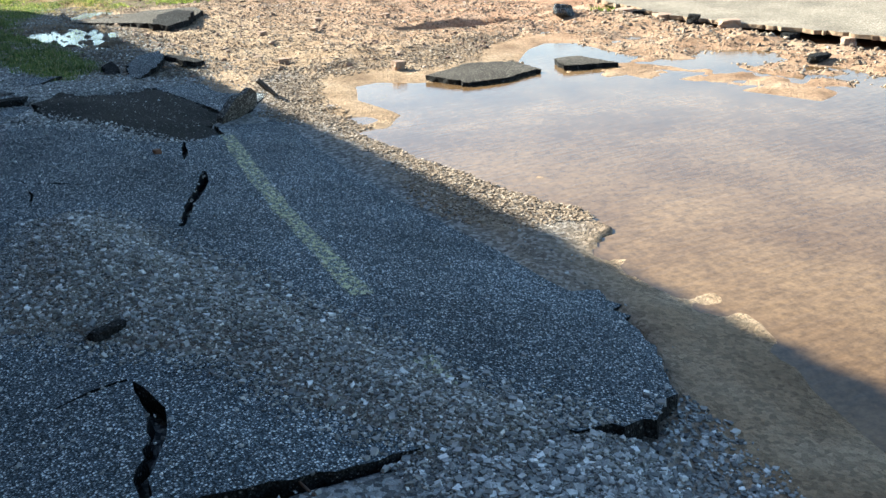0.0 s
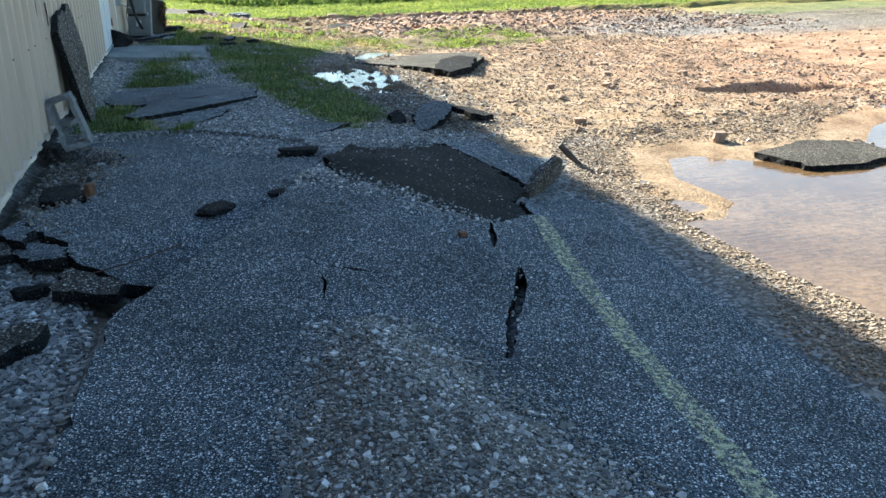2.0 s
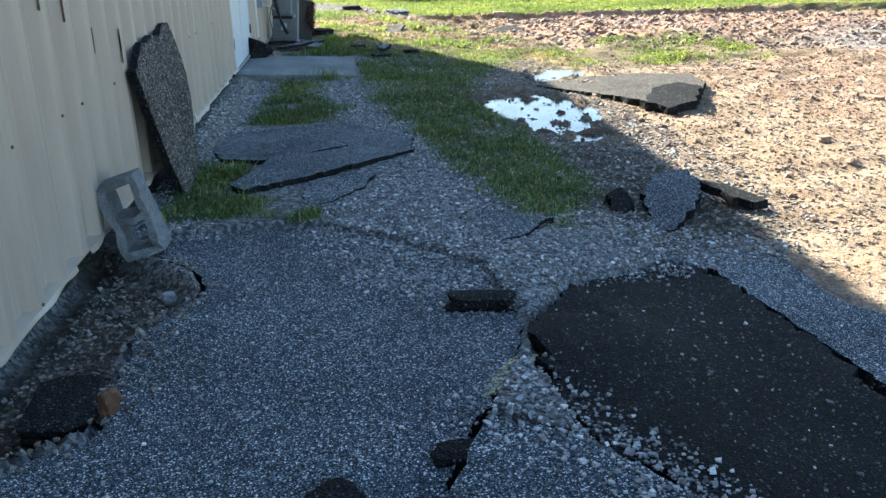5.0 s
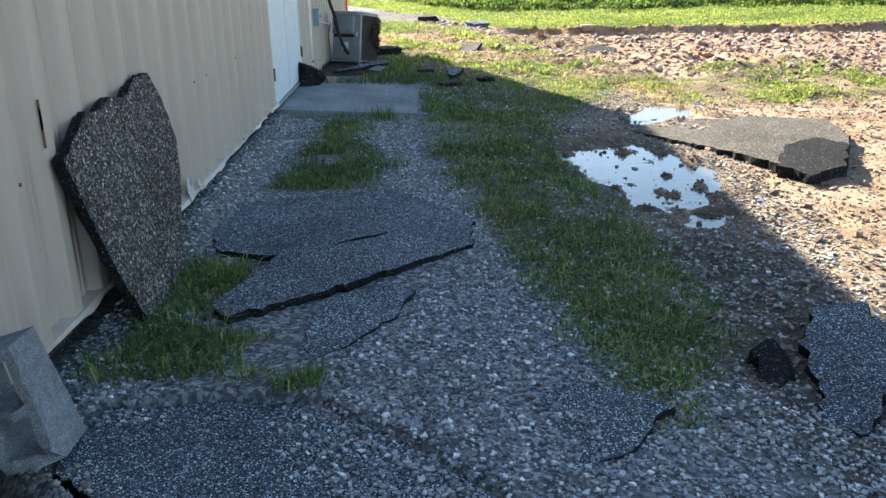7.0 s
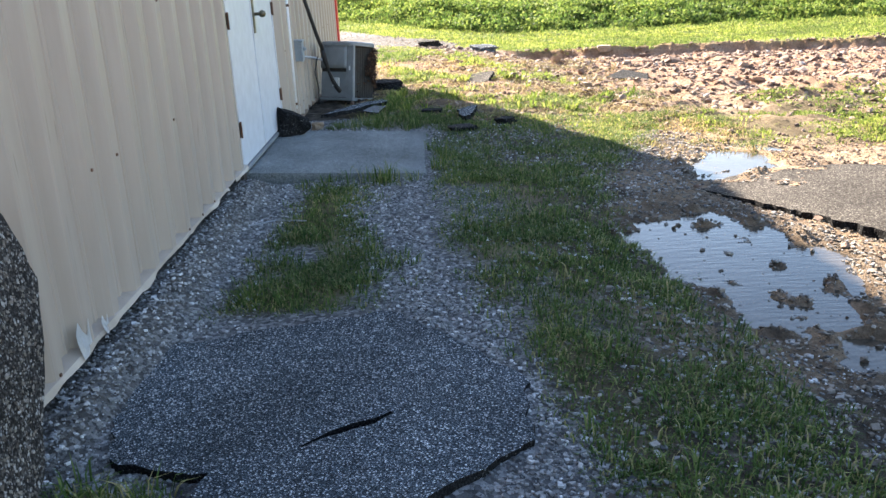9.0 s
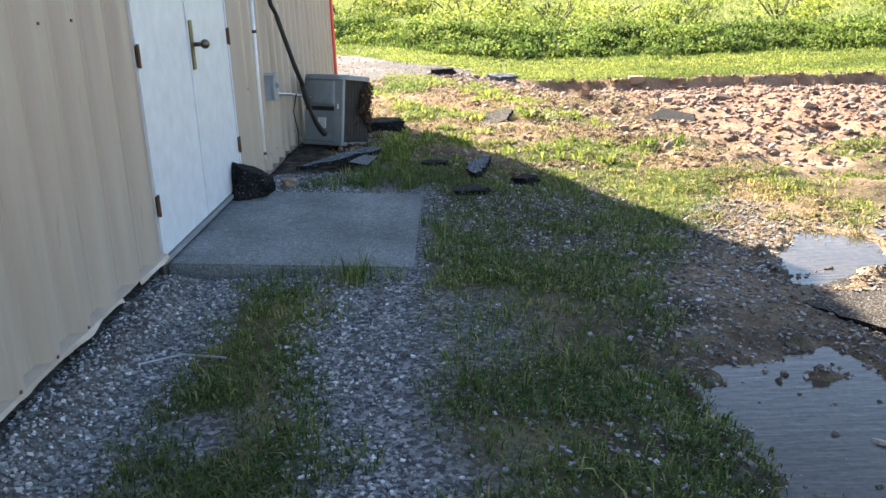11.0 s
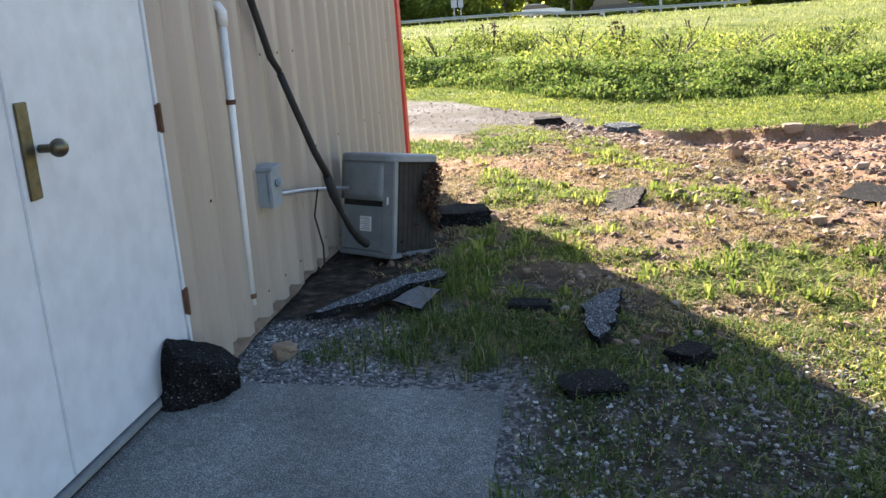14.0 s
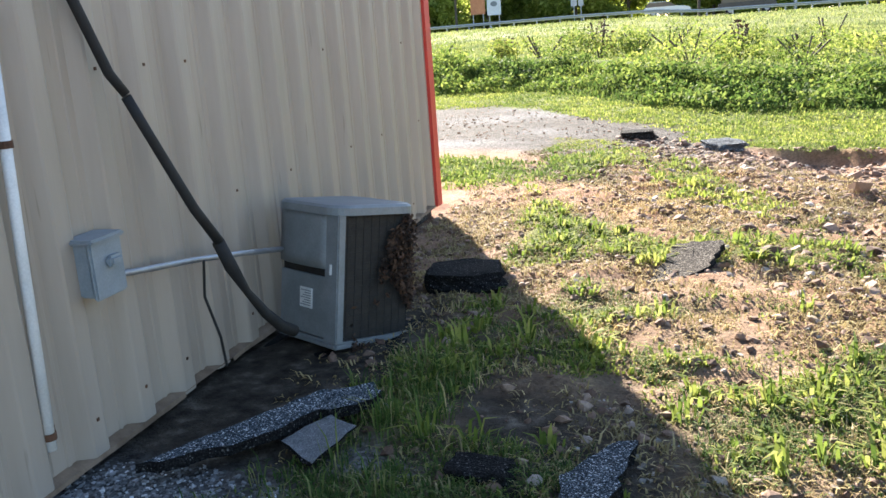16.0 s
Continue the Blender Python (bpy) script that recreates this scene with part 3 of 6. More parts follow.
def plate(name, outline, top, thick, material, holes=(), step=0.06, seed=0, jag=0.012, under=None, wear=1.0):
    """A sheet of asphalt of that outline, with broken edges; top(x, y) is the level of its upper face."""
    outline = rough_outline(outline, 0.05, jag, seed)
    holes = [rough_outline(h, 0.04, 0.004, seed + 7) for h in holes]
    pts, edges, rings = [], [], [outline] + holes
    for ring in rings:
        n = len(pts)
        pts += ring
        edges += [(n + k, n + (k + 1) % len(ring)) for k in range(len(ring))]
    xs, ys = [p[0] for p in outline], [p[1] for p in outline]
    gxx, gyy = np.meshgrid(np.arange(min(xs), max(xs), step), np.arange(min(ys), max(ys), step))
    rng = np.random.default_rng(seed)
    gxx, gyy = gxx.ravel() + rng.uniform(-0.3, 0.3, gxx.size) * step, gyy.ravel() + rng.uniform(-0.3, 0.3, gxx.size) * step
    ok = depth_in(gxx, gyy, outline) > step * 0.5
    for h in holes:
        ok &= depth_in(gxx, gyy, h) < -step * 0.4
    pts += list(zip(gxx[ok], gyy[ok]))
    vs, _, fs, *_ = geometry.delaunay_2d_cdt([Vector(p) for p in pts], edges, [], 0, 1e-5)
    co = np.array([(v.x, v.y) for v in vs])
    tri = np.array([f for f in fs if len(f) == 3])
    mid = co[tri].mean(1)
    keep = inside(mid[:, 0], mid[:, 1], outline)
    for h in holes:
        keep &= ~inside(mid[:, 0], mid[:, 1], h)
    tri = tri[keep]
    z = top(co[:, 0], co[:, 1])
    n = len(co)
    low = z - thick * (1 + 0.35 * wear * (vnoise(co[:, 0], co[:, 1], 0.07, seed + 3) - 0.5))
    shift = np.stack([vnoise(co[:, 0], co[:, 1], 0.06, seed + 5) - 0.5, vnoise(co[:, 0], co[:, 1], 0.06, seed + 6) - 0.5], -1) * 0.03 * wear
    verts = np.concatenate([np.column_stack([co, z]), np.column_stack([co + shift, low])])
    count = {}
    for t in tri:
        for a, b in ((t[0], t[1]), (t[1], t[2]), (t[2], t[0])):
            count[(a, b)] = count.get((a, b), 0) + 1
    skirt = []
    for a, b in count:
        if (b, a) not in count:
            skirt += [(b, a, a + n), (b, a + n, b + n)]
    faces = np.concatenate([tri, tri[:, ::-1] + n, np.array(skirt)])
    ob = array_mesh(name, verts, faces, material)
    ob.data.materials.append(under or ASPHALT_DARK)
    ob.data.polygons.foreach_set("material_index", np.concatenate([np.zeros(len(tri), np.int32), np.ones(len(faces) - len(tri), np.int32)]))
    return ob


def crack(points, width):
    """A thin, tapering gap along points."""
    n = len(points)
    left, right = [], []
    for k, (x, y) in enumerate(points):
        (ax, ay), (bx, by) = points[max(k - 1, 0)], points[min(k + 1, n - 1)]
        d = math.hypot(bx - ax, by - ay)
        w = width * (0.12 + 0.88 * math.sin(math.pi * (k + 0.3) / (n - 0.4)) ** 0.7) / 2
        left.append((x - (by - ay) / d * w, y + (bx - ax) / d * w))
        right.append((x + (by - ay) / d * w, y - (bx - ax) / d * w))
    return left + right[::-1]


def main_top(x, y):
    return crown(x, y) + (fractal(x, y, 0.6, 61, 3) - 0.5) * 0.012 + 0.025 * np.exp(-((x - 0.3) ** 2 + (y - 1.75) ** 2) / 0.15)


def left_top(x, y):
    return crown(x, y) + (fractal(x, y, 0.7, 63, 3) - 0.5) * 0.025 - 0.045 * np.exp(-((x + 0.1) ** 2 + (y - 5.2) ** 2) / 0.25) - 0.02 - 0.065 * np.exp(-((0.57 * (y - 5.0) - 0.82 * (x + 0.16)) / 0.26) ** 2) * (1 - ss(5.7, 6.25, y))


def dark_top(x, y):
    return crown(x, y) - 0.022 + (fractal(x, y, 0.3, 65, 4) - 0.5) * 0.03 + 0.06 * ss(0.4, 0.0, np.hypot(x - 1.0, y - 6.75) - 0.1) + 0.03 * ss(1.6, 1.88, x) * ss(5.9, 6.3, y)


def far_top(x, y):
    return crown(x, y) + (fractal(x, y, 0.5, 67, 3) - 0.5) * 0.015 + 0.012 * ss(-0.45, 0.0, (x - 1.95) * 0.81 - (y - 6.05) * 0.585)


CRACKS = [crack([(1.3, 4.6), (1.27, 4.5), (1.17, 4.27), (1.02, 3.96), (0.9, 3.66)], 0.055),
          crack([(1.38, 5.21), (1.34, 5.08), (1.31, 4.98), (1.27, 4.85)], 0.03),
          crack([(0.16, 2.38), (0.27, 2.41), (0.36, 2.415)], 0.02),
          crack([(0.375, 2.4), (0.39, 2.3), (0.385, 2.19), (0.355, 2.05), (0.27, 1.88), (0.26, 1.78)], 0.05),
          crack([(0.39, 2.42), (0.44, 2.43), (0.48, 2.38), (0.58, 2.35)], 0.012),
          crack([(0.36, 4.93), (0.41, 4.8), (0.42, 4.74)], 0.012), crack([(0.425, 4.735), (0.5, 4.7), (0.57, 4.64), (0.65, 4.57)], 0.012),
          crack([(0.425, 4.72), (0.42, 4.55), (0.39, 4.37)], 0.01), crack([(2.36, 4.2), (2.33, 4.25), (2.29, 4.26)], 0.03)]
main_plate = tagged(plate("pavement", MAIN, main_top, 0.055, ASPHALT, CRACKS, 0.06, 1), "grey weathered asphalt paving, cracked and undermined", "pavement", kind="structure")
left_plate = tagged(plate("asphalt_slab", LEFT, left_top, 0.055, ASPHALT, (), 0.06, 2), "large sagging asphalt sheet broken along the wall", "asphalt slab")
dark_plate = tagged(plate("asphalt_slab", DARK, dark_top, 0.05, ASPHALT_DARK, (), 0.05, 3, 0.02), "dark muddy patch of torn asphalt base", "asphalt slab")
far_plate = tagged(plate("asphalt_slab", FARPLATE, far_top, 0.055, ASPHALT, (), 0.06, 4), "tilted grey asphalt plate beside the puddle", "asphalt slab")


def flat_slab(outline, lift, thick=0.05, tilt=(0, 0), material=ASPHALT, label="", seed=0, base=crown, name="asphalt_slab", category="asphalt slab", step=0.05, jag=0.012, holes=()):
    """A loose slab lying on the ground: its upper face is a tilted, slightly wavy plane."""
    cx, cy = sum(p[0] for p in outline) / len(outline), sum(p[1] for p in outline) / len(outline)
    z0 = float(base(np.array(cx), np.array(cy)))

    def top(x, y):
        return z0 + lift + (x - cx) * tilt[0] + (y - cy) * tilt[1] + (fractal(x, y, 0.4, seed + 71, 3) - 0.5) * 0.015
    return tagged(plate(name, outline, top, thick, material, holes, step, seed + 10, jag), label, category)


flat_slab([(-0.96, 11.1), (-0.8, 10.2), (-0.45, 10.08), (-0.62, 9.38), (-0.53, 9.26), (-0.19, 9.49), (0.2, 9.83), (0.62, 10.2), (0.62, 10.67), (0.35, 11.1), (0.1, 11.4), (-0.38, 11.3)], 0.03, 0.05, (0, -0.012), ASPHALT,
          "grey asphalt slab lifted above gravel and grass", 1, holes=(crack([(-0.16, 10.22), (-0.08, 10.29), (0.0, 10.33), (0.07, 10.36), (0.13, 10.42)], 0.035),))
flat_slab([(-0.13, 9.46), (-0.15, 8.97), (-0.1, 8.83), (0.08, 9.05), (0.22, 9.26), (0.29, 9.56), (0.1, 9.62)], 0.015, 0.045, (0, 0), ASPHALT, "small grey asphalt slab sunk in gravel", 2)
flat_slab([(0.66, 8.14), (0.7, 8.03), (0.82, 7.99), (1.0, 8.12), (1.22, 8.4), (1.14, 8.52), (0.9, 8.6), (0.72, 8.45)], 0.01, 0.045, (0, -0.02), ASPHALT, "flat asphalt fragment half buried in gravel", 3)
flat_slab([(2.23, 13.86), (2.86, 14.35), (3.6, 14.3), (4.17, 13.95), (4.01, 13.08), (3.66, 12.35), (3.05, 12.11), (2.72, 12.9)], 0.07, 0.07, (0.02, -0.035), ASPHALT_BROWN, "big loose asphalt slab stranded in the mud", 4, ground_z)
flat_slab([(3.0, 12.05), (3.2, 12.45), (3.5, 12.6), (3.66, 12.35), (3.45, 11.95), (3.15, 11.8)], 0.14, 0.09, (0.05, 0.12), ASPHALT_DARK, "dark rounded lump of asphalt against a slab", 5, ground_z)
flat_slab([(1.9, 8.85), (1.95, 9.05), (2.14, 9.34), (2.34, 9.36), (2.32, 9.05), (2.2, 8.75), (2.03, 8.5), (1.88, 8.32), (1.8, 8.45), (1.87, 8.65)], 0.06, 0.05, (0.12, 0.02), ASPHALT, "bent asphalt slab lying in wet gravel", 6, ground_z)
flat_slab([(2.3, 9.08), (2.5, 9.02), (2.62, 8.74), (2.52, 8.7), (2.38, 8.9)], 0.09, 0.05, (-0.1, 0.1), ASPHALT_DARK, "dark strip of torn asphalt", 7, ground_z)
flat_slab([(1.66, 8.75), (1.68, 8.9), (1.8, 8.95), (1.8, 8.78), (1.73, 8.7)], 0.04, 0.05, (0.1, 0.3), ASPHALT_DARK, "dark broken asphalt lump in the mud", 8, ground_z)
flat_slab([(4.0, 6.7), (4.14, 6.23), (4.55, 6.2), (4.97, 6.31), (4.99, 6.75), (4.61, 6.93)], 0.065, 0.05, (0.0, 0.03), ASPHALT_BROWN, "asphalt slab stranded in the puddle like a raft", 9, lambda x, y: WATER_Z - 0.02 + 0 * x)
flat_slab([(5.19, 6.21), (5.35, 6.55), (5.6, 6.5), (5.66, 6.05)], 0.06, 0.05, (0, 0.02), ASPHALT_BROWN, "small dark asphalt slab at the puddle's edge", 10, lambda x, y: WATER_Z - 0.01 + 0 * x)

# concrete pad before the door
bm = boxed(-1.11, 0.27, 14.18, 15.98, -0.05, 0.11, bevel=0.012)
for v in bm.verts:
    v.co.z += 0.075 * (0.27 - v.co.x) / 1.38 * (v.co.z > 0)
pad = tagged(part("concrete_pad", bm, CONCRETE), "pale weathered concrete landing slab before the door", "concrete slab")
part("scratch", tube([(-0.36, 15.2, 0.144), (-0.27, 15.05, 0.139), (-0.2, 14.9, 0.135), (-0.16, 14.75, 0.133), (-0.15, 14.62, 0.133)], 0.0016, 6), BLOCK, pad, "thin pale scratch on concrete")

# ---------------------------------------------------------------- the building
WALL_X, EAVE, FAR_Y, NEAR_Y = -1.11, 4.32, 21.67, -9.0
RIB = 0.305
KNOTS = [(0.0, 0.0), (0.05, 0.0), (0.056, 0.005), (0.07, 0.005), (0.076, 0.0), (0.1, 0.0), (0.142, 0.042), (0.152, 0.047), (0.223, 0.047), (0.233, 0.042), (0.275, 0.0)]


def siding(y0, y1, z0, z1):
    """Ribbed sheet: wide pans, trapezoid ribs and two low swages between them."""
    bm, row = bmesh.new(), []
    y, prof = y0, []
    first = math.floor(y0 / RIB) * RIB
    c = first
    while c < y1:
        prof += [(c + k, h) for k, h in KNOTS if y0 < c + k < y1]
        c += RIB
    prof = [(y0, 0.0)] + prof + [(y1, 0.0)]
    for yy, h in prof:
        row.append((bm.verts.new((WALL_X + h, yy, z0)), bm.verts.new((WALL_X + h, yy, z1))))
    for (a, b), (c1, d) in zip(row, row[1:]):
        bm.faces.new((a, c1, d, b))
    bmesh.ops.recalc_face_normals(bm, faces=bm.faces)
    bmesh.ops.solidify(bm, geom=bm.faces[:], thickness=0.002)
    return bm


wall = tagged(new("wall_east"), "beige ribbed steel wall, dented along its foot", "wall", kind="structure")
DOOR0, DOOR1, SILL, HEAD = 14.1, 16.03, 0.225, 2.4
part("siding_panel", siding(NEAR_Y, DOOR0, 0.272, EAVE), SIDING, wall)
part("siding_panel", siding(DOOR1, FAR_Y, 0.13, EAVE), SIDING, wall)
part("siding_panel", siding(DOOR0, DOOR1, HEAD, EAVE), SIDING, wall)
bm = bmesh.new()
for y0, y1, z0, z1 in ((NEAR_Y, DOOR0, 0.272, EAVE), (DOOR1, FAR_Y, 0.272, EAVE), (DOOR0, DOOR1, HEAD, EAVE)):
    box(bm, WALL_X - 0.16, WALL_X - 0.012, y0, y1, z0, z1)
part("inner_wall", bm, ROOF, wall)
# Both long footings are coloured dark: shade of the gap under the siding.
part("foundation", boxed(WALL_X - 0.3, WALL_X - 0.07, NEAR_Y, DOOR0, -0.5, 0.27), ASPHALT_BROWN, wall, "concrete footing, darkened for the shaded gap under the sheet")
part("foundation", boxed(WALL_X - 0.3, WALL_X - 0.024, DOOR0, DOOR1, -0.5, 0.2), CONCRETE, wall, "grey concrete footing")
part("foundation", boxed(WALL_X - 0.3, WALL_X - 0.024, DOOR1, FAR_Y - 0.02, -0.5, 0.27), ASPHALT_BROWN, wall, "concrete footing, darkened for the shaded gap under the sheet")
part("sill_moss", boxed(WALL_X - 0.02, WALL_X + 0.006, DOOR0, DOOR1, 0.1, SILL - 0.022), WOOD, wall, "dark mossy strip below the threshold")


def ragged_trim(y0, y1, level, seed, wild):
    """The battered drip edge along the sheet's foot: it bulges, dips and is torn out in places."""
    bm, rows = bmesh.new(), []
    y = y0
    while y < y1:
        n1, n2 = float(vnoise(y, 0.3, 0.23, seed)), float(vnoise(y, 0.7, 0.09, seed + 1))
        out, drop = 0.003 + 0.035 * wild * max(0, n1 - 0.4), 0.006 + 0.03 * wild * n2 * n1
        rows.append([bm.verts.new((WALL_X - 0.004, y, level + 0.022)), bm.verts.new((WALL_X + 0.049 + out * 0.35, y, level + 0.008)), bm.verts.new((WALL_X + 0.05 + out, y, level - drop))])
        y += 0.03
    for k, (a, b) in enumerate(zip(rows, rows[1:])):
        for j in range(2):
            if j == 1 and float(vnoise(k * 0.03, 0.1, 0.3, seed + 2)) > 0.74:
                continue
            bm.faces.new((a[j], b[j], b[j + 1], a[j + 1]))
    bmesh.ops.recalc_face_normals(bm, faces=bm.faces)
    bmesh.ops.solidify(bm, geom=bm.faces[:], thickness=0.002)
    return bm


part("base_trim", ragged_trim(NEAR_Y, DOOR0 - 0.02, 0.266, 5, 1.0), SIDING, wall, "battered beige drip edge")
part("base_trim", ragged_trim(DOOR1 + 0.02, FAR_Y - 0.02, 0.135, 8, 0.5), EARTH, wall, "mud-caked drip edge")
for k in range(16):
    y, z = round((5.6 + 4.2 * ((k * 0.377) % 1)) / RIB) * RIB + 0.14 + 0.09 * (k % 2), 0.75 + 1.25 * ((k * 0.618) % 1)
    part("scuff", boxed(WALL_X + 0.045, WALL_X + 0.0495, y - 0.006, y + 0.006, z, z + 0.05 + 0.11 * ((k * 0.29) % 1)), RUST, wall, "dark rusty scrape in the paint")
bm = bmesh.new()
box(bm, WALL_X - 0.02, WALL_X + 0.075, FAR_Y - 0.13, FAR_Y + 0.012, 0.13, EAVE)
box(bm, WALL_X - 0.12, WALL_X - 0.02, FAR_Y + 0.002, FAR_Y + 0.014, 0.13, EAVE)
part("corner_trim", bm, RED, wall, "red metal corner trim")
for name, a in (("wall_north", (-16, WALL_X - 0.16, FAR_Y - 0.15, FAR_Y, -0.3, EAVE)), ("wall_south", (-16, WALL_X - 0.16, NEAR_Y, NEAR_Y + 0.15, -0.3, EAVE)), ("wall_west", (-16.15, -16, NEAR_Y, FAR_Y, -0.3, EAVE))):
    tagged(part(name, boxed(*a), SIDING), "beige steel wall", "wall", kind="structure")
bm = bmesh.new()
vs = [bm.verts.new(v) for v in ((WALL_X + 0.02, NEAR_Y, EAVE), (WALL_X + 0.02, FAR_Y, EAVE), (-8.6, FAR_Y, EAVE + 1.2), (-8.6, NEAR_Y, EAVE + 1.2), (-16.2, FAR_Y, EAVE), (-16.2, NEAR_Y, EAVE))]
for f in ((0, 1, 2, 3), (3, 2, 4, 5), (1, 4, 2), (0, 3, 5), (0, 5, 4, 1)):
    bm.faces.new([vs[k] for k in f])
bmesh.ops.recalc_face_normals(bm, faces=bm.faces)
tagged(part("roof", bm, ROOF), "low-pitched metal roof", "roof", kind="structure")

# double door
door = tagged(new("door_1"), "white steel double door, closed, with surface hinges", "door", kind="structure")
door.location = (0, 0, 0)
for y0, y1 in ((DOOR0 + 0.025, 15.058), (15.066, DOOR1 - 0.025)):
    part("leaf", boxed(WALL_X - 0.03, WALL_X + 0.012, y0, y1, SILL + 0.012, HEAD - 0.03, bevel=0.004), WHITE, door)
part("astragal", boxed(WALL_X + 0.01, WALL_X + 0.02, 15.035, 15.085, SILL + 0.02, HEAD - 0.04, bevel=0.003), WHITE, door)
bm = bmesh.new()
box(bm, WALL_X - 0.1, WALL_X + 0.02, DOOR0, DOOR0 + 0.022, SILL, HEAD)
box(bm, WALL_X - 0.1, WALL_X + 0.02, DOOR1 - 0.022, DOOR1, SILL, HEAD)
box(bm, WALL_X - 0.1, WALL_X + 0.02, DOOR0, DOOR1, HEAD - 0.028, HEAD)
part("frame", bm, WHITE, door)
part("threshold", boxed(WALL_X - 0.1, WALL_X + 0.03, DOOR0, DOOR1, SILL - 0.02, SILL + 0.006, bevel=0.003), GREY_STEEL, door, "dull metal threshold")
part("inner_screen", boxed(WALL_X - 0.15, WALL_X - 0.11, DOOR0 - 0.05, DOOR1 + 0.05, 0.1, HEAD + 0.05), ROOF, door)
for y in (DOOR0 + 0.012, DOOR1 - 0.012):
    for z in (0.53, 1.315, 2.1):
        bm = tube([(WALL_X + 0.026, y, z - 0.06), (WALL_X + 0.026, y, z + 0.06)], 0.009, 8)
        box(bm, WALL_X + 0.012, WALL_X + 0.022, y - 0.012, y + 0.012, z - 0.055, z + 0.055)
        part("hinge", bm, RUST, door, "rusty hinge")
part("lock_plate", boxed(WALL_X + 0.02, WALL_X + 0.028, 15.06, 15.125, 1.16, 1.46, bevel=0.003), BRASS, door, "tarnished brass guard plate")
bm = tube([(WALL_X + 0.02, 15.16, 1.31), (WALL_X + 0.05, 15.16, 1.31), (WALL_X + 0.055, 15.16, 1.31), (WALL_X + 0.085, 15.16, 1.31)], 0.014, 12)
bmesh.ops.create_uvsphere(bm, u_segments=14, v_segments=10, radius=0.03, matrix=pose(WALL_X + 0.085, 15.16, 1.31))
part("knob", bm, BRASS, door, "round tarnished knob", True)

# ---------------------------------------------------------------- loose stuff: stones, clods, grass, leaves
TOPS = [(MAIN, main_top), (LEFT, left_top), (DARK, dark_top), (FARPLATE, far_top)]


def surface(x, y):
    z = ground_z(x, y)
    for poly, top in TOPS:
        z = np.where(inside(x, y, poly), np.maximum(z, top(x, y)), z)
    return z


PHI = (1 + 5 ** 0.5) / 2
ICO = np.array([(-1, PHI, 0), (1, PHI, 0), (-1, -PHI, 0), (1, -PHI, 0), (0, -1, PHI), (0, 1, PHI), (0, -1, -PHI), (0, 1, -PHI), (PHI, 0, -1), (PHI, 0, 1), (-PHI, 0, -1), (-PHI, 0, 1)]) / 1.9
ICO_F = np.array([(0, 11, 5), (0, 5, 1), (0, 1, 7), (0, 7, 10), (0, 10, 11), (1, 5, 9), (5, 11, 4), (11, 10, 2), (10, 7, 6), (7, 1, 8), (3, 9, 4), (3, 4, 2), (3, 2, 6), (3, 6, 8), (3, 8, 9), (4, 9, 5), (2, 4, 11), (6, 2, 10), (8, 6, 7), (9, 8, 1)])


CUBE = np.array([(x, y, z) for z in (-0.8, 0.8) for x, y in ((-0.75, -0.75), (0.75, -0.75), (0.75, 0.75), (-0.75, 0.75))])
CUBE_F = np.array([(0, 2, 1), (0, 3, 2), (4, 5, 6), (4, 6, 7), (0, 1, 5), (0, 5, 4), (1, 2, 6), (1, 6, 5), (2, 3, 7), (2, 7, 6), (3, 0, 4), (3, 4, 7)])


def spots(rng, n, poly=None, box4=None, mask=None):
    """n random places in an outline or a rectangle, thinned out by a mask."""
    if poly:
        xs, ys = [p[0] for p in poly], [p[1] for p in poly]
        box4 = (min(xs), max(xs), min(ys), max(ys))
    out = np.zeros((0, 2))
    for _ in range(60):
        p = np.column_stack([rng.uniform(box4[0], box4[1], n * 2), rng.uniform(box4[2], box4[3], n * 2)])
        if poly:
            d = depth_in(p[:, 0], p[:, 1], poly)
            p = p[rng.uniform(0, 1, len(p)) < np.clip(0.5 + d / 0.2, 0, 1)]
        if mask is not None:
            p = p[rng.uniform(0, 1, len(p)) < mask(p[:, 0], p[:, 1])]
        out = np.concatenate([out, p])
        if len(out) >= n:
            break
    return out[:n]


def stones(name, label, places, low, high, material, seed, squash=0.65, sink=0.25, category="gravel", power=2.2, floor=None):
    rng = np.random.default_rng(seed)
    n = len(places)
    size = low + (high - low) * rng.uniform(0, 1, n) ** power
    form, sides = (CUBE, CUBE_F) if high < 0.02 else (ICO, ICO_F)
    shape = form[None] * (1 + rng.uniform(-0.42, 0.42, (n, len(form), 1))) * np.stack([size * rng.uniform(0.8, 1.3, n), size * rng.uniform(0.65, 1.0, n), size * squash * rng.uniform(0.7, 1.2, n)], -1)[:, None]
    a, t = rng.uniform(0, math.tau, n), rng.normal(0, 0.3, n)
    c, s, ct, st = np.cos(a)[:, None], np.sin(a)[:, None], np.cos(t)[:, None], np.sin(t)[:, None]
    x, y, z = shape[..., 0], shape[..., 1], shape[..., 2]
    x, z = x * ct - z * st, x * st + z * ct
    base = (floor or surface)(places[:, 0], places[:, 1]) + size * squash * (0.5 - sink)
    v = np.stack([x * c - y * s + places[:, :1], x * s + y * c + places[:, 1:], z + base[:, None]], -1)
    f = sides[None] + len(form) * np.arange(n)[:, None, None]
    return tagged(array_mesh(name, v.reshape(-1, 3), f.reshape(-1, 3), material), label, category, kind="stuff")


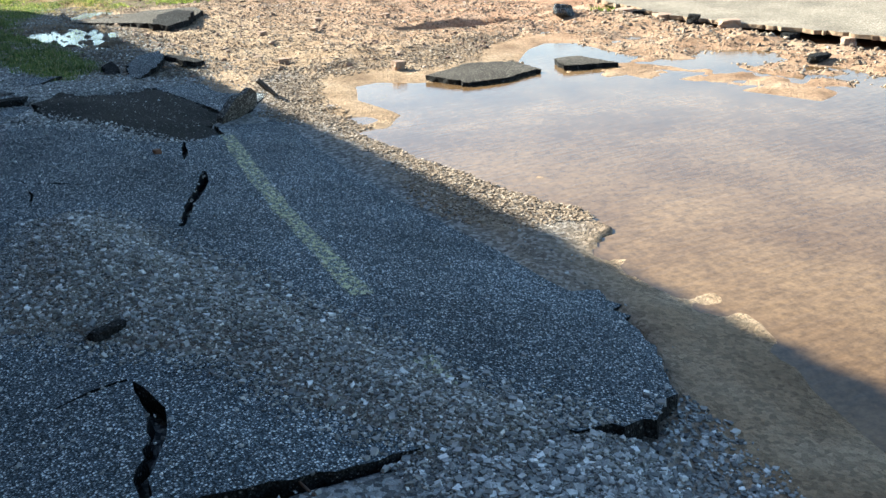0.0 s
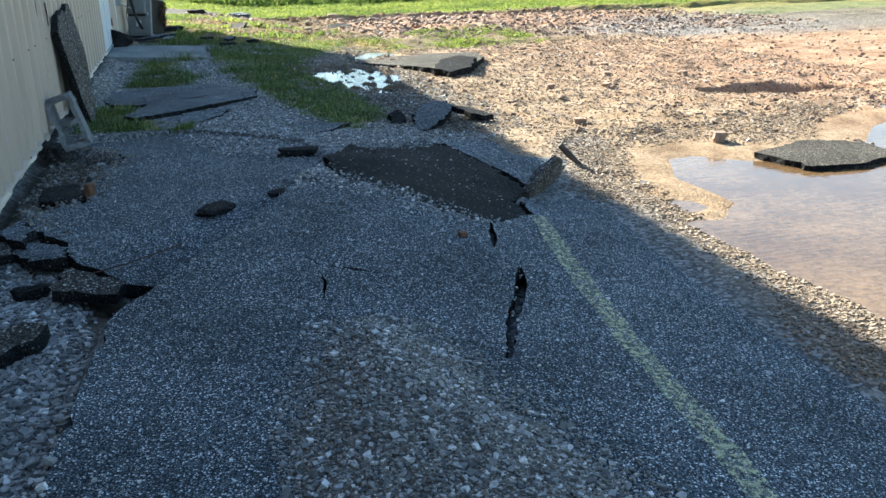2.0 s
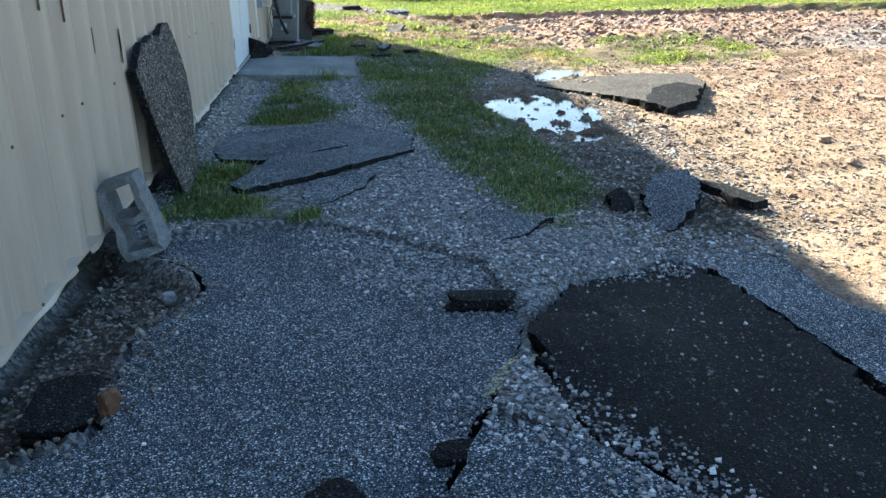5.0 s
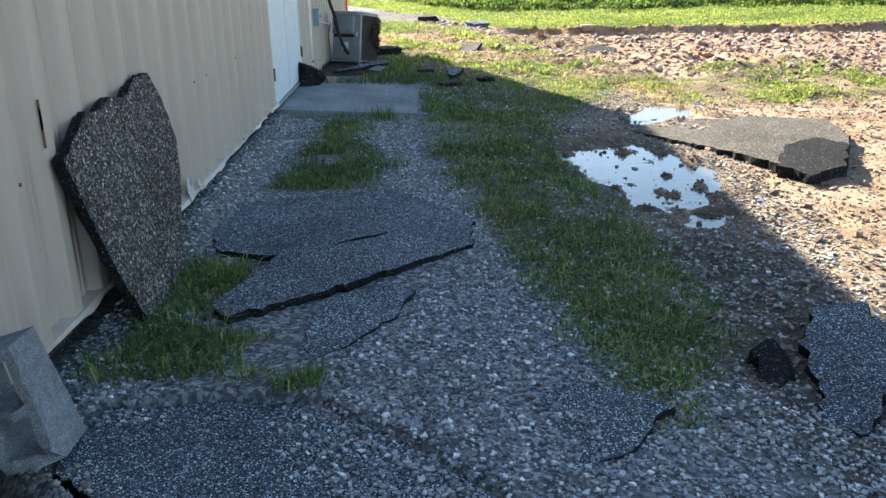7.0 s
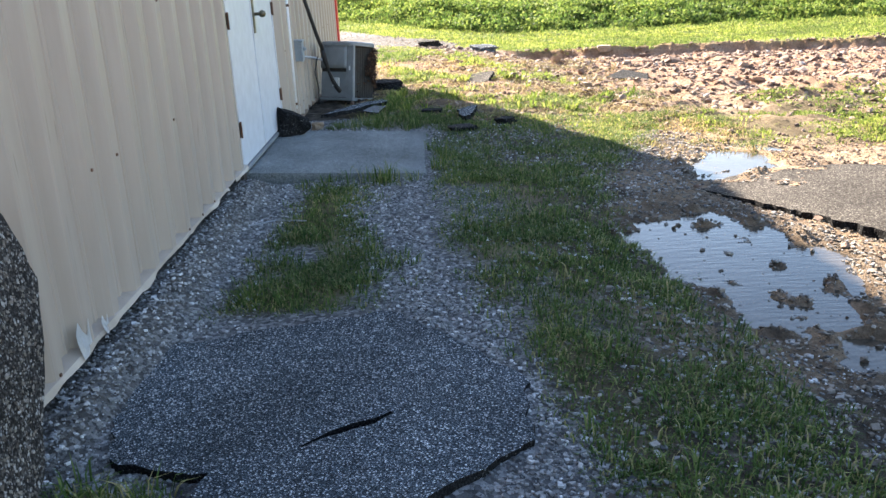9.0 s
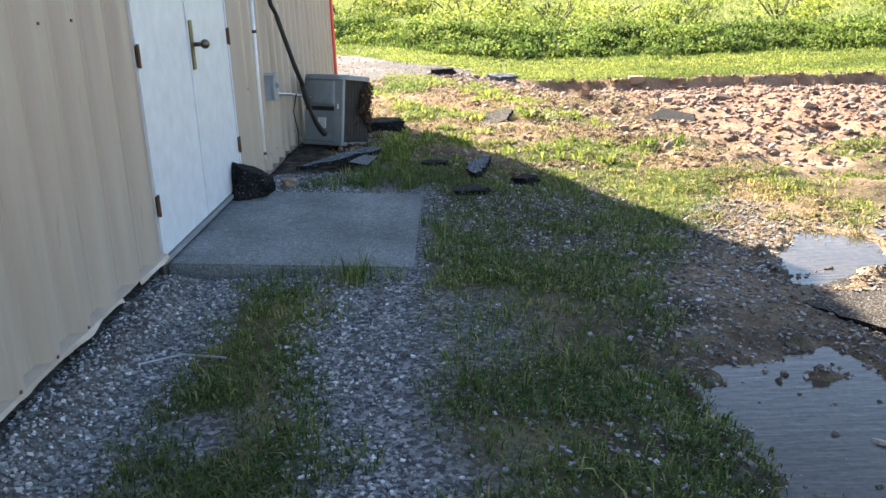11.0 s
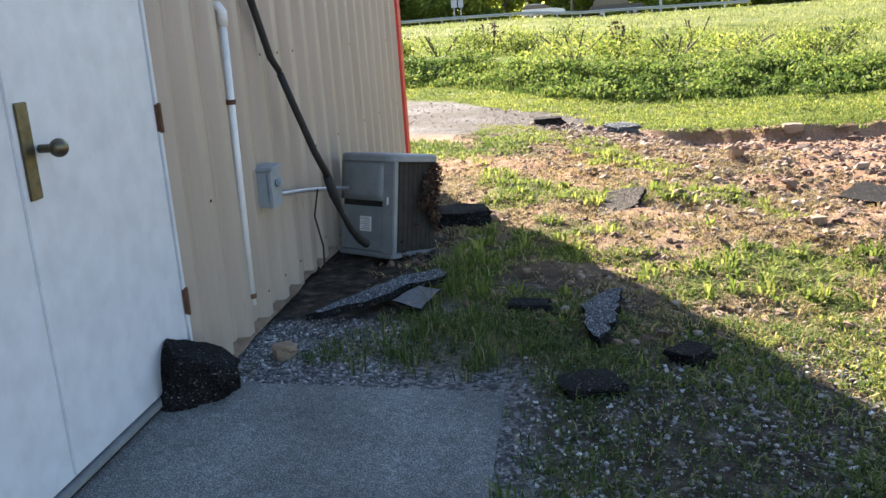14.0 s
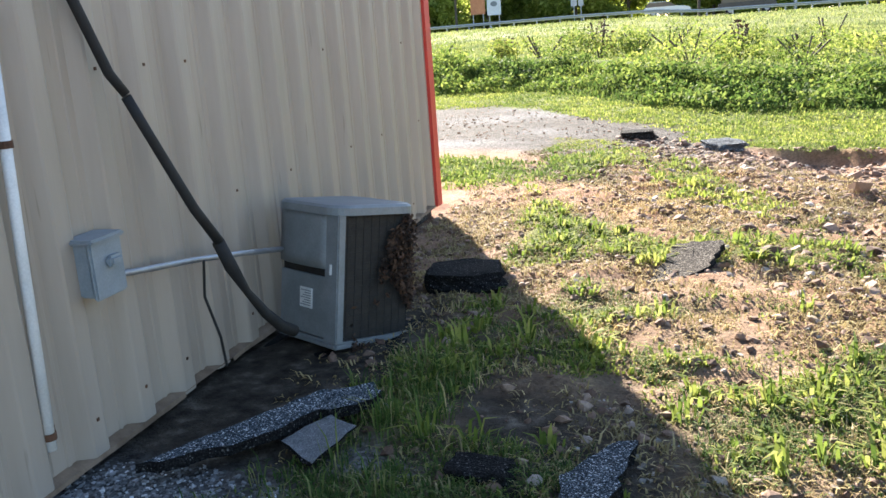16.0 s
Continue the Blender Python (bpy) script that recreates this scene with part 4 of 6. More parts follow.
rng = np.random.default_rng(5)
YARD = [(-1.1, 2.7), (-0.55, 2.7), (-0.5, 4.35), (-0.62, 4.8), (-0.65, 5.1), (-0.95, 5.6), (-1.1, 5.75)]
stones("gravel", "pale angular gravel washed bare beside the wall", spots(rng, 11000, YARD), 0.005, 0.018, GRAVEL, 1)
FAN = [(0.1, 3.3), (0.16, 3.5), (0.3, 3.94), (0.37, 4.13), (0.54, 4.15), (0.67, 3.95), (0.75, 3.65), (0.81, 3.36), (0.88, 3.14), (0.98, 2.82), (1.06, 2.53), (1.15, 2.31), (1.22, 2.1), (1.25, 1.9), (1.34, 1.74), (1.5, 1.62), (1.5, 1.3),
       (0.95, 1.2), (0.86, 1.7), (0.82, 1.78), (0.76, 1.95), (0.69, 2.11), (0.64, 2.34), (0.5, 2.51), (0.37, 2.62), (0.23, 2.81), (0.08, 2.95)]


def heap_top(x, y):
    """The washed-up gravel, thickest at its head, running down over the broken edge."""
    d = depth_in(x, y, FAN) + (vnoise(x, y, 0.12, 15) - 0.5) * 0.06
    high = 0.03 + 0.05 * np.exp(-((x - 0.5) ** 2 + (y - 3.5) ** 2) / 0.22)
    return main_top(x, y) - 0.1 * ss(1.7, 1.25, y) + high * ss(0.0, 0.28, d) - 0.015 * (1 - ss(-0.03, 0.05, d)) + (fractal(x, y, 0.2, 17, 3) - 0.5) * 0.014 * ss(0, 0.1, d)


tagged(plate("gravel_heap", FAN, heap_top, 0.03, GROUND, (), 0.035, 19, 0.006, GROUND), "low bank of washed gravel and tan fines on asphalt", "gravel heap", kind="stuff")
TOPS.append((FAN, heap_top))
heap_mesh = bpy.data.objects["gravel_heap"].data
heap_zone = heap_mesh.color_attributes.new("zones", "FLOAT_COLOR", "POINT")
heap_zone.data.foreach_set("color", np.tile(np.array([0.0, 0.72, 0.2, 0.25], np.float32), len(heap_mesh.vertices)))
stones("gravel", "loose gravel mixed with tan fines over the asphalt", spots(rng, 36000, FAN), 0.0018, 0.0068, FINES, 2, power=2.4)
stones("gravel", "pale loose stones strewn over the gravel bank", spots(rng, 3800, FAN), 0.004, 0.0135, GRAVEL, 42, power=2.4)
stones("gravel", "loose grey gravel in front of the broken asphalt edge", np.concatenate([spots(rng, 7000, [(0.5, 0.8), (0.9, 1.6), (1.6, 1.45), (1.9, 1.65), (1.74, 1.2), (1.65, 0.8)]), spots(rng, 1200, [(-0.6, 0.8), (-0.6, 1.7), (0.8, 1.6), (0.5, 0.8)])]), 0.003, 0.0125, GRAVEL, 3)
PATH = [(0.1, 7.6), (0.5, 7.2), (0.82, 7.05), (0.95, 7.4), (1.3, 7.6), (1.9, 7.75), (2.5, 8.05), (2.3, 8.3), (1.7, 8.6), (1.15, 8.9), (0.95, 9.8), (0.75, 10.6), (0.55, 11.4), (0.2, 12.4), (0.25, 13.4), (0.1, 14.1), (-0.35, 14.1), (-0.2, 12.6), (0.0, 11.6), (0.4, 10.9), (0.6, 10.2), (0.3, 9.6), (0.2, 9.2), (0.0, 8.8), (-0.1, 8.4)]
stones("gravel", "grey gravel path washed over with fines", spots(rng, 24000, PATH), 0.003, 0.012, GRAVEL, 4)
stones("gravel", "grey gravel strip along the foot of the wall", np.concatenate([spots(rng, 9500, box4=(-1.1, -0.55, 8.4, 14.15), mask=lambda x, y: ss(-0.45, -0.75, x)), spots(rng, 3200, [(-1.1, 16.0), (-0.15, 16.0), (-0.3, 16.8), (-0.8, 17.0), (-1.1, 17.0)]), spots(rng, 900, box4=(0.3, 0.75, 14.0, 16.2)), spots(rng, 600, box4=(-0.6, 0.3, 13.7, 14.15))]), 0.004, 0.0115, GRAVEL, 5)
stones("gravel", "dark wet stones and mud in the washed-out hollow", spots(rng, 3200, [(-1.1, 5.3), (-0.7, 5.3), (-0.9, 6.2), (-0.62, 6.5), (-0.66, 7.1), (-0.48, 7.6), (-0.7, 8.0), (-1.1, 8.2)]), 0.003, 0.014, MUDSTONE, 45, power=2.6)
stones("grit", "stray chips of stone on the asphalt", np.concatenate([spots(rng, 2600, MAIN), spots(rng, 1600, LEFT), spots(rng, 320, DARK), spots(rng, 500, FARPLATE)]), 0.003, 0.009, GRAVEL, 6, power=3)
stones("gravel", "grey gravel seam between asphalt sheets", spots(rng, 1700, [(0.5, 6.1), (0.35, 6.05), (0.45, 6.35), (0.7, 6.6), (0.85, 6.3), (1.05, 5.85), (1.25, 5.5), (1.5, 5.2), (1.25, 5.2), (1.0, 5.55), (0.8, 5.9)]), 0.004, 0.011, GRAVEL, 12)
SHORE = [(2.15, 3.6), (2.5, 4.5), (2.55, 5.6), (2.3, 6.2), (2.7, 7.0), (2.9, 7.4), (3.2, 7.35), (2.85, 6.5), (2.75, 5.4), (2.75, 4.3), (2.95, 3.5), (2.9, 3.1), (2.45, 3.1)]
stones("pebbles", "tan pebbles along the puddle's shore", spots(rng, 12000, SHORE), 0.003, 0.0115, PEBBLE, 7, category="pebbles")

stones("pebbles", "tan pebbles on the beach of the puddle", spots(rng, 7000, [(2.6, 6.3), (3.0, 7.25), (3.8, 7.4), (4.2, 7.05), (4.7, 7.05), (5.4, 7.75), (6.1, 8.1), (5.6, 8.4), (4.4, 7.9), (3.0, 8.0), (2.55, 7.3)]), 0.003, 0.013, PEBBLE, 46, category="pebbles")
stones("clods", "dark clods standing in the puddle", spots(rng, 80, PUDDLES[0]), 0.006, 0.024, MUDSTONE, 16, 0.7, category="clods", power=2.5, floor=lambda x, y: POOL_Z - 0.002 + 0 * x)
stones("clods", "crumbling earth under the road's edge", spots(rng, 1500, [(7.15, 2), (7.1, 6), (7.3, 8.4), (8.1, 9.0), (7.8, 7.4), (7.75, 6.5), (7.9, 2)]), 0.006, 0.032, PEBBLE, 17, 0.7, category="clods", power=2.2)


def field(x, y):
    """Where clods lie: the bare ground, away from water."""
    m = ss(2.1, 2.9, x + 0.0122 * y) * ss(7.0, 7.8, y - 0.2 * (x < 3.5)) * (depth_in(x, y, BIG_PUDDLE) < 0.03)
    for p in PUDDLES[:2]:
        m = m * (depth_in(x, y, p) < 0.02)
    return m * (1 - ss(9, 14, x) * 0.7)


stones("pebbles", "tan pebbly mud of the flooded yard", spots(rng, 30000, box4=(2.0, 8, 6.8, 15.5), mask=field), 0.0035, 0.016, PEBBLE, 8, category="pebbles", power=2.6)
stones("clods", "brown clods of washed earth", spots(rng, 4200, box4=(2.2, 12, 7, 18), mask=field), 0.008, 0.036, CLOD, 9, 0.7, category="clods", power=3)
SHALLOW = [(4.9, 7.0), (6.0, 6.6), (6.4, 5.4), (6.3, 3.6), (7.1, 3.5), (7.4, 6.5), (6.9, 7.8), (6.3, 7.4), (5.6, 6.3), (5.2, 6.7)]
stones("pebbles", "stones breaking the surface of the puddle", spots(rng, 2600, SHALLOW), 0.004, 0.02, PEBBLE, 13, category="pebbles", power=2.5)


def rubble(x, y):
    foot = 29.0 - 0.12 * np.clip(x, -12, 25)
    return ss(0.6, 2.6, x + 0.25 * (y - 20)) * (1 - ss(foot - 2.2, foot - 1.4, y)) * ss(16.5, 19, y + 0.5 * (x - 3))


stones("rubble", "reddish stones and clods strewn over the field", spots(rng, 24000, box4=(0, 12, 16, 28), mask=rubble), 0.005, 0.05, CLOD, 10, 0.6, category="rubble", power=3)
stones("rubble", "grey rocks washed out of the drive", spots(rng, 420, box4=(0.5, 9, 19, 27.6), mask=rubble), 0.025, 0.11, CLOD, 11, 0.6, category="rubble", power=2.5)
stones("gravel", "coarse chips on the far drive", spots(rng, 900, [(-4, 27), (-1.5, 26.8), (0.6, 24.8), (1.6, 25.6), (2.0, 27.5), (0.5, 29.5), (-3, 33)]), 0.006, 0.03, CLOD, 14, power=3)
# Muddy stones thin out at the shadow line, so shaded ground is coloured darker.
stones("clods", "muddy stones among the wet grass", spots(rng, 24000, box4=(0.4, 2.9, 8.2, 20), mask=lambda x, y: ss(0.5, 1.2, x) * (0.35 + 0.65 * ss(1.1, 1.6, x)) * (1 - 0.9 * ss(17, 18.5, y + 0.9 * (x - 1.0)))), 0.003, 0.017, MUDSTONE, 15, 0.6, category="clods", power=3.6)


stones("gravel", "grey chips of stone washed in among the grass", spots(rng, 14000, box4=(0.3, 2.7, 8.6, 16.4), mask=lambda x, y: ss(0.3, 0.6, fractal(x, y, 0.6, 85, 3)) * ss(19.5, 17.5, y + 0.9 * (x - 1.0))), 0.003, 0.013, GRAVEL, 38, power=3)


def blades(name, label, places, low, high, per, material, seed, width=0.006, lean=0.5, radius=0.04, category="grass", floor=None):
    """Tufts of bent, tapering blades."""
    rng = np.random.default_rng(seed)
    c = np.repeat(places, per, 0)
    tall = np.repeat(low + (high - low) * rng.uniform(0, 1, len(places)) ** 2.2, per) * rng.uniform(0.5, 1.1, len(c))
    n = len(c)
    a, r = rng.uniform(0, math.tau, n), radius * np.sqrt(rng.uniform(0, 1, n))
    z = np.repeat((floor or surface)(places[:, 0], places[:, 1]), per) - 0.006
    root = np.stack([c[:, 0] + r * np.cos(a), c[:, 1] + r * np.sin(a), z], -1)
    b = a + rng.normal(0, 0.7, n)
    bend = tall * lean * rng.uniform(0.2, 1.3, n)
    way = np.stack([np.cos(b), np.sin(b), 0 * b], -1)
    side = np.stack([-np.sin(b), np.cos(b), 0 * b], -1) * (width * rng.uniform(0.6, 1.3, n))[:, None]
    up = np.array([0, 0, 1.0])
    mid = root + way * (bend * 0.3)[:, None] + up * (tall * 0.6)[:, None]
    tip = root + way * bend[:, None] + up * (tall * np.maximum(0.25, 1 - 0.25 * lean * rng.uniform(0.5, 2, n)))[:, None]
    v = np.stack([root - side, root + side, mid - side * 0.8, mid + side * 0.8, tip], 1).reshape(-1, 3)
    f = (np.array([(0, 1, 3), (0, 3, 2), (2, 3, 4)])[None] + 5 * np.arange(n)[:, None, None]).reshape(-1, 3)
    return tagged(array_mesh(name, v, f, material), label, category, kind="stuff")


def leaves(centre, spread3, n, size, seed, hollow=0.35):
    """Leaf quads through an ellipsoid, thicker towards its skin."""
    rng = np.random.default_rng(seed)
    d = rng.normal(0, 1, (n, 3))
    d /= np.linalg.norm(d, axis=1, keepdims=True)
    p = np.asarray(centre) + d * np.asarray(spread3) * (hollow + (1 - hollow) * rng.uniform(0, 1, (n, 1)) ** 0.6)
    return p, size * rng.uniform(0.5, 1.4, n)


def leaf_mesh(name, p, size, material, seed):
    rng = np.random.default_rng(seed)
    n = len(p)
    u = rng.normal(0, 1, (n, 3))
    u /= np.linalg.norm(u, axis=1, keepdims=True)
    w = np.cross(u, rng.normal(0, 1, (n, 3)))
    w /= np.linalg.norm(w, axis=1, keepdims=True)
    s = size[:, None]
    v = np.stack([p - u * s, p + w * s * 0.45, p + u * s, p - w * s * 0.45], 1).reshape(-1, 3)
    f = (np.array([(0, 1, 2), (0, 2, 3)])[None] + 4 * np.arange(n)[:, None, None]).reshape(-1, 3)
    return array_mesh(name, v, f, material)


yard_grass = lambda x, y: grass_mask(x, y) * (0.35 + 0.65 * ss(0.35, 0.6, fractal(x, y, 0.35, 81, 2)))
near_y = lambda x, y: yard_grass(x, y) * (y < 19.5)
blades("grass", "short green grass growing through gravel", spots(rng, 15000, box4=(-1.0, 3.3, 8.3, 19.5), mask=near_y), 0.015, 0.075, 10, GRASS, 21, 0.003, 1.0, 0.06)
# Paler LEAF grass only past the shadow line: sunlight put into the colour.
blades("grass", "short matted grass, green and straw-coloured", spots(rng, 8000, box4=(-1.0, 6, 14.5, 27.5), mask=lambda x, y: yard_grass(x, y) * ss(15.5, 18.5, y + 0.9 * (x - 1.0)) * (0.12 + 0.88 * ss(0.42, 0.58, fractal(x, y, 0.45, 88, 3)))), 0.015, 0.065, 10, LEAF, 22, 0.006, 1.0, 0.07)
low_tufts = np.concatenate([spots(rng, 90, [(-0.95, 8.75), (-0.3, 8.65), (-0.55, 9.25), (-0.8, 9.5)]), spots(rng, 60, [(-0.9, 9.6), (-0.5, 9.7), (-0.55, 10.0), (-0.85, 10.1)]), spots(rng, 12, [(-0.2, 8.57), (-0.06, 8.57), (-0.08, 8.68), (-0.18, 8.7)]),
                            spots(rng, 90, [(-0.75, 11.5), (0.1, 11.45), (0.2, 12.2), (-0.2, 12.9), (-0.6, 12.6)]), spots(rng, 130, box4=(0.7, 1.9, 8.8, 14.5), mask=grass_mask)])
blades("grass", "low tufts of grass between the slabs", low_tufts, 0.04, 0.13, 13, GRASS, 43, 0.0035, 1.0, 0.06)
tall = np.concatenate([spots(rng, 50, [(-0.45, 16.15), (0.25, 16.1), (0.2, 16.6), (-0.05, 17.1), (-0.35, 16.9)]), spots(rng, 45, [(-0.35, 17.3), (0.1, 17.2), (0.15, 17.9), (-0.2, 18.1)]), spots(rng, 12, [(0.3, 14.3), (0.42, 14.3), (0.42, 15.2), (0.3, 15.2)]), spots(rng, 22, [(-0.7, 13.95), (0.2, 13.9), (0.2, 14.14), (-0.7, 14.14)])])
blades("grass", "long green grass standing in clumps", tall, 0.06, 0.24, 13, GRASS, 23, 0.003, 0.7, 0.05)
weeds = np.concatenate([spots(rng, 650, box4=(-0.3, 2.8, 17.3, 25), mask=yard_grass)])
blades("weeds", "broad-leaved green weeds in low rosettes", weeds, 0.05, 0.17, 11, LEAF, 24, 0.009, 1.0, 0.05, "weed")
def worn(x, y):
    # Starts at the building's shadow line: pale straw also paints the sunlit ground.
    return np.maximum(ss(-0.9, -0.2, x), ss(18.8, 19.5, y)) * (1 - ss(2.6, 3.6, x)) * ss(15.5, 18.5, y + 0.9 * (x - 1.0)) * (1 - ss(24, 26.5, y)) * (0.25 + 0.75 * ss(0.4, 0.55, fractal(x, y, 0.6, 83, 3)))


blades("straw", "flattened straw-coloured dead grass on bare soil", spots(rng, 10000, box4=(-1.0, 3.8, 14.5, 26.5), mask=worn), 0.02, 0.07, 10, STRAW, 33, 0.004, 1.6, 0.07)
stones("clods", "brown hummocks of torn turf", spots(rng, 9000, box4=(-1.05, 4.0, 16.5, 26), mask=worn), 0.005, 0.034, CLOD, 34, 0.7, category="clods", power=2.6)
blades("grass", "bright lawn grass beside the drive", spots(rng, 2600, box4=(-7, 0.4, 22.3, 26), mask=grass_mask), 0.04, 0.1, 8, LEAF, 25, 0.012, 0.7, 0.12, floor=ground_z)


def crest(x, y):
    foot = 29.0 - 0.12 * np.clip(x, -12, 25) + 3.5 * ss(1.0, -3.0, x)
    return 1 - ss(foot + 4.6, foot + 5.3, y)


def face_of(x, y):
    foot = 29.0 - 0.12 * np.clip(x, -12, 25) + 3.5 * ss(1.0, -3.0, x)
    return ss(foot + 2.0, foot + 2.8, y)


def bankside(x, y):
    foot = 29.0 - 0.12 * np.clip(x, -12, 25) + 3.5 * ss(1.0, -3.0, x)
    return grass_mask(x, y) * ss(foot - 2.3, foot - 0.5, y)


blades("grass", "lush grass at the foot of the bank", spots(rng, 12000, box4=(-8, 20, 25, 36), mask=lambda x, y: bankside(x, y) * (1 - face_of(x, y))), 0.03, 0.09, 9, LEAF, 26, 0.01, 0.8, 0.15, floor=ground_z)
blades("undergrowth", "dense green herbage covering the bank", spots(rng, 16000, box4=(-9, 20, 29.5, 42), mask=lambda x, y: bankside(x, y) * face_of(x, y) * crest(x, y)), 0.06, 0.22, 9, HERB, 27, 0.016, 0.9, 0.22, "undergrowth", floor=ground_z)
blades("grass", "tall meadow grass below the road", spots(rng, 16000, box4=(-18, 26, 43, 74)), 0.1, 0.34, 7, MEADOW, 28, 0.02, 0.6, 0.4, floor=ground_z)
blades("grass", "mown grass on the road bank", spots(rng, 6000, box4=(-40, 60, 70, 106)), 0.12, 0.35, 7, MEADOW, 29, 0.035, 0.6, 0.7, floor=ground_z)
clump_p, clump_s = [], []
for k, (x, y) in enumerate(spots(rng, 620, box4=(-9, 20, 29.5, 42), mask=lambda x, y: face_of(x, y) * crest(x, y))):
    z = float(ground_z(np.array(x), np.array(y)))
    r = 0.14 + 0.26 * rng.uniform()
    p, s = leaves((x, y, z + r * 0.5), (r * 1.2, r * 1.1, r * 0.6), 110, 0.05, 300 + k)
    clump_p.append(p), clump_s.append(s)
# Brighter blades than the face below: the crest's backlit glow as colour.
blades("grass", "short grass along the bank's crest, brighter as if sunlit", spots(rng, 9000, box4=(-10, 24, 32, 46), mask=lambda x, y: 1 - crest(x, y)), 0.03, 0.09, 8, LEAF, 37, 0.012, 0.8, 0.16, floor=ground_z)
tagged(leaf_mesh("undergrowth", np.concatenate(clump_p), np.concatenate(clump_s), HERB, 31), "leafy weeds in clumps, darker for the bank's shaded face", "undergrowth", kind="stuff")


def bush(name, label, x, y, w, h, seed, bare=0.0):
    """A shrub with a few stems and a loose crown."""
    root = tagged(new(name), label, "bush")
    z = float(ground_z(np.array(x), np.array(y)))
    root.location = (x, y, z)
    r = np.random.default_rng(seed)
    for k in range(6):
        a, q = r.uniform(0, math.tau), r.uniform(0.2, 0.8) * w
        part("stem", tube([(0, 0, -0.05), (q * 0.25 * math.cos(a), q * 0.25 * math.sin(a), h * 0.4), (q * 0.7 * math.cos(a), q * 0.7 * math.sin(a), h * r.uniform(0.7, 1.0))], 0.03, 6), BARK, root)
    ps, sz = [], []
    for k in range(9):
        a, q = r.uniform(0, math.tau), w * math.sqrt(r.uniform(0, 0.8))
        p, s = leaves((q * math.cos(a), q * math.sin(a), h * r.uniform(0.25, 0.8)), (w * 0.4, w * 0.4, h * 0.28), 130, 0.07, seed * 50 + k, 0.1)
        ps.append(p), sz.append(s)
    crown_ob = leaf_mesh("crown", np.concatenate(ps), np.concatenate(sz), LEAF, seed)
    crown_ob.parent = root
    if bare:
        p, s = leaves((0, 0, h * 0.6), (w * 0.5, w * 0.5, h * 0.5), 160, 0.08, seed + 9, 0.1)
        dead = leaf_mesh("dead_leaves", p, s, RUST, seed + 3)
        dead.parent = root
    return root


for k, (x, y, w, h, bare) in enumerate([(-2.0, 48, 1.3, 1.6, 1), (2.9, 48, 0.9, 1.5, 1), (-0.6, 49, 1.2, 1.2, 0), (7.5, 47, 2.0, 1.2, 0), (10.5, 46, 1.8, 1.3, 0), (14, 45, 1.6, 1.8, 0), (1.2, 45, 2.2, 1.3, 0), (4.6, 44, 1.9, 1.0, 0), (-3.8, 46, 2.0, 1.2, 0), (9.2, 43, 2.2, 1.1, 0), (12.4, 42, 1.8, 1.4, 0), (-7.6, 45, 1.8, 1.0, 0), (6.4, 52, 2.4, 1.6, 0), (0.4, 53, 2.4, 1.5, 0), (-6, 50, 1.2, 1.1, 1), (-9, 49, 1.5, 1.2, 0), (5.2, 50, 1.3, 1.1, 0), (17.5, 44, 2.0, 1.8, 0)]):
    bush("bush", "yellow-green bush with dead brown twigs" if bare else "low yellow-green bush in the meadow", x, y, w, h, 400 + k, bare)


def tree(seed, h):
    root = tagged(new("tree"), "leafy green roadside tree", "tree", "trees beyond the road")
    r = np.random.default_rng(seed)
    part("trunk", tube([(0, 0, -0.3), (0.1, 0, h * 0.3), (0.0, 0.15, h * 0.6), (0.1, 0.1, h * 0.85)], 0.2, 8), BARK, root)
    ps, sz = [], []
    for k in range(20):
        a, q, z = r.uniform(0, math.tau), h * 0.27 * math.sqrt(r.uniform(0, 1)), h * r.uniform(0.04, 0.95)
        q *= 1.25 - z / h
        end = (q * math.cos(a), q * math.sin(a), z)
        if k % 3 == 0:
            part("limb", tube([(0.05, 0.05, z * 0.6), (end[0] * 0.5, end[1] * 0.5, z * 0.8), end], 0.06, 6), BARK, root)
        p, s = leaves(end, (h * 0.16, h * 0.16, h * 0.12), 330, 0.34, seed * 40 + k, 0.1)
        ps.append(p), sz.append(s)
    crown_ob = leaf_mesh("crown", np.concatenate(ps), np.concatenate(sz), TREE_LEAF, seed)
    crown_ob.parent = root
    return root


kinds = [tree(700, 12.0), tree(701, 9.0), tree(702, 14.0)]
kinds[0].matrix_basis, kinds[1].matrix_basis, kinds[2].matrix_basis = pose(-24, 131, 1.3), pose(-12, 127, 1.3), pose(2, 133, 1.3)
for k in range(64):
    x = -64 + 2.5 * k + rng.uniform(-2, 2)
    copy_thing(kinds[k % 3], pose(x, rng.uniform(126, 150), 1.2, 0, 0, rng.uniform(0, 360)))

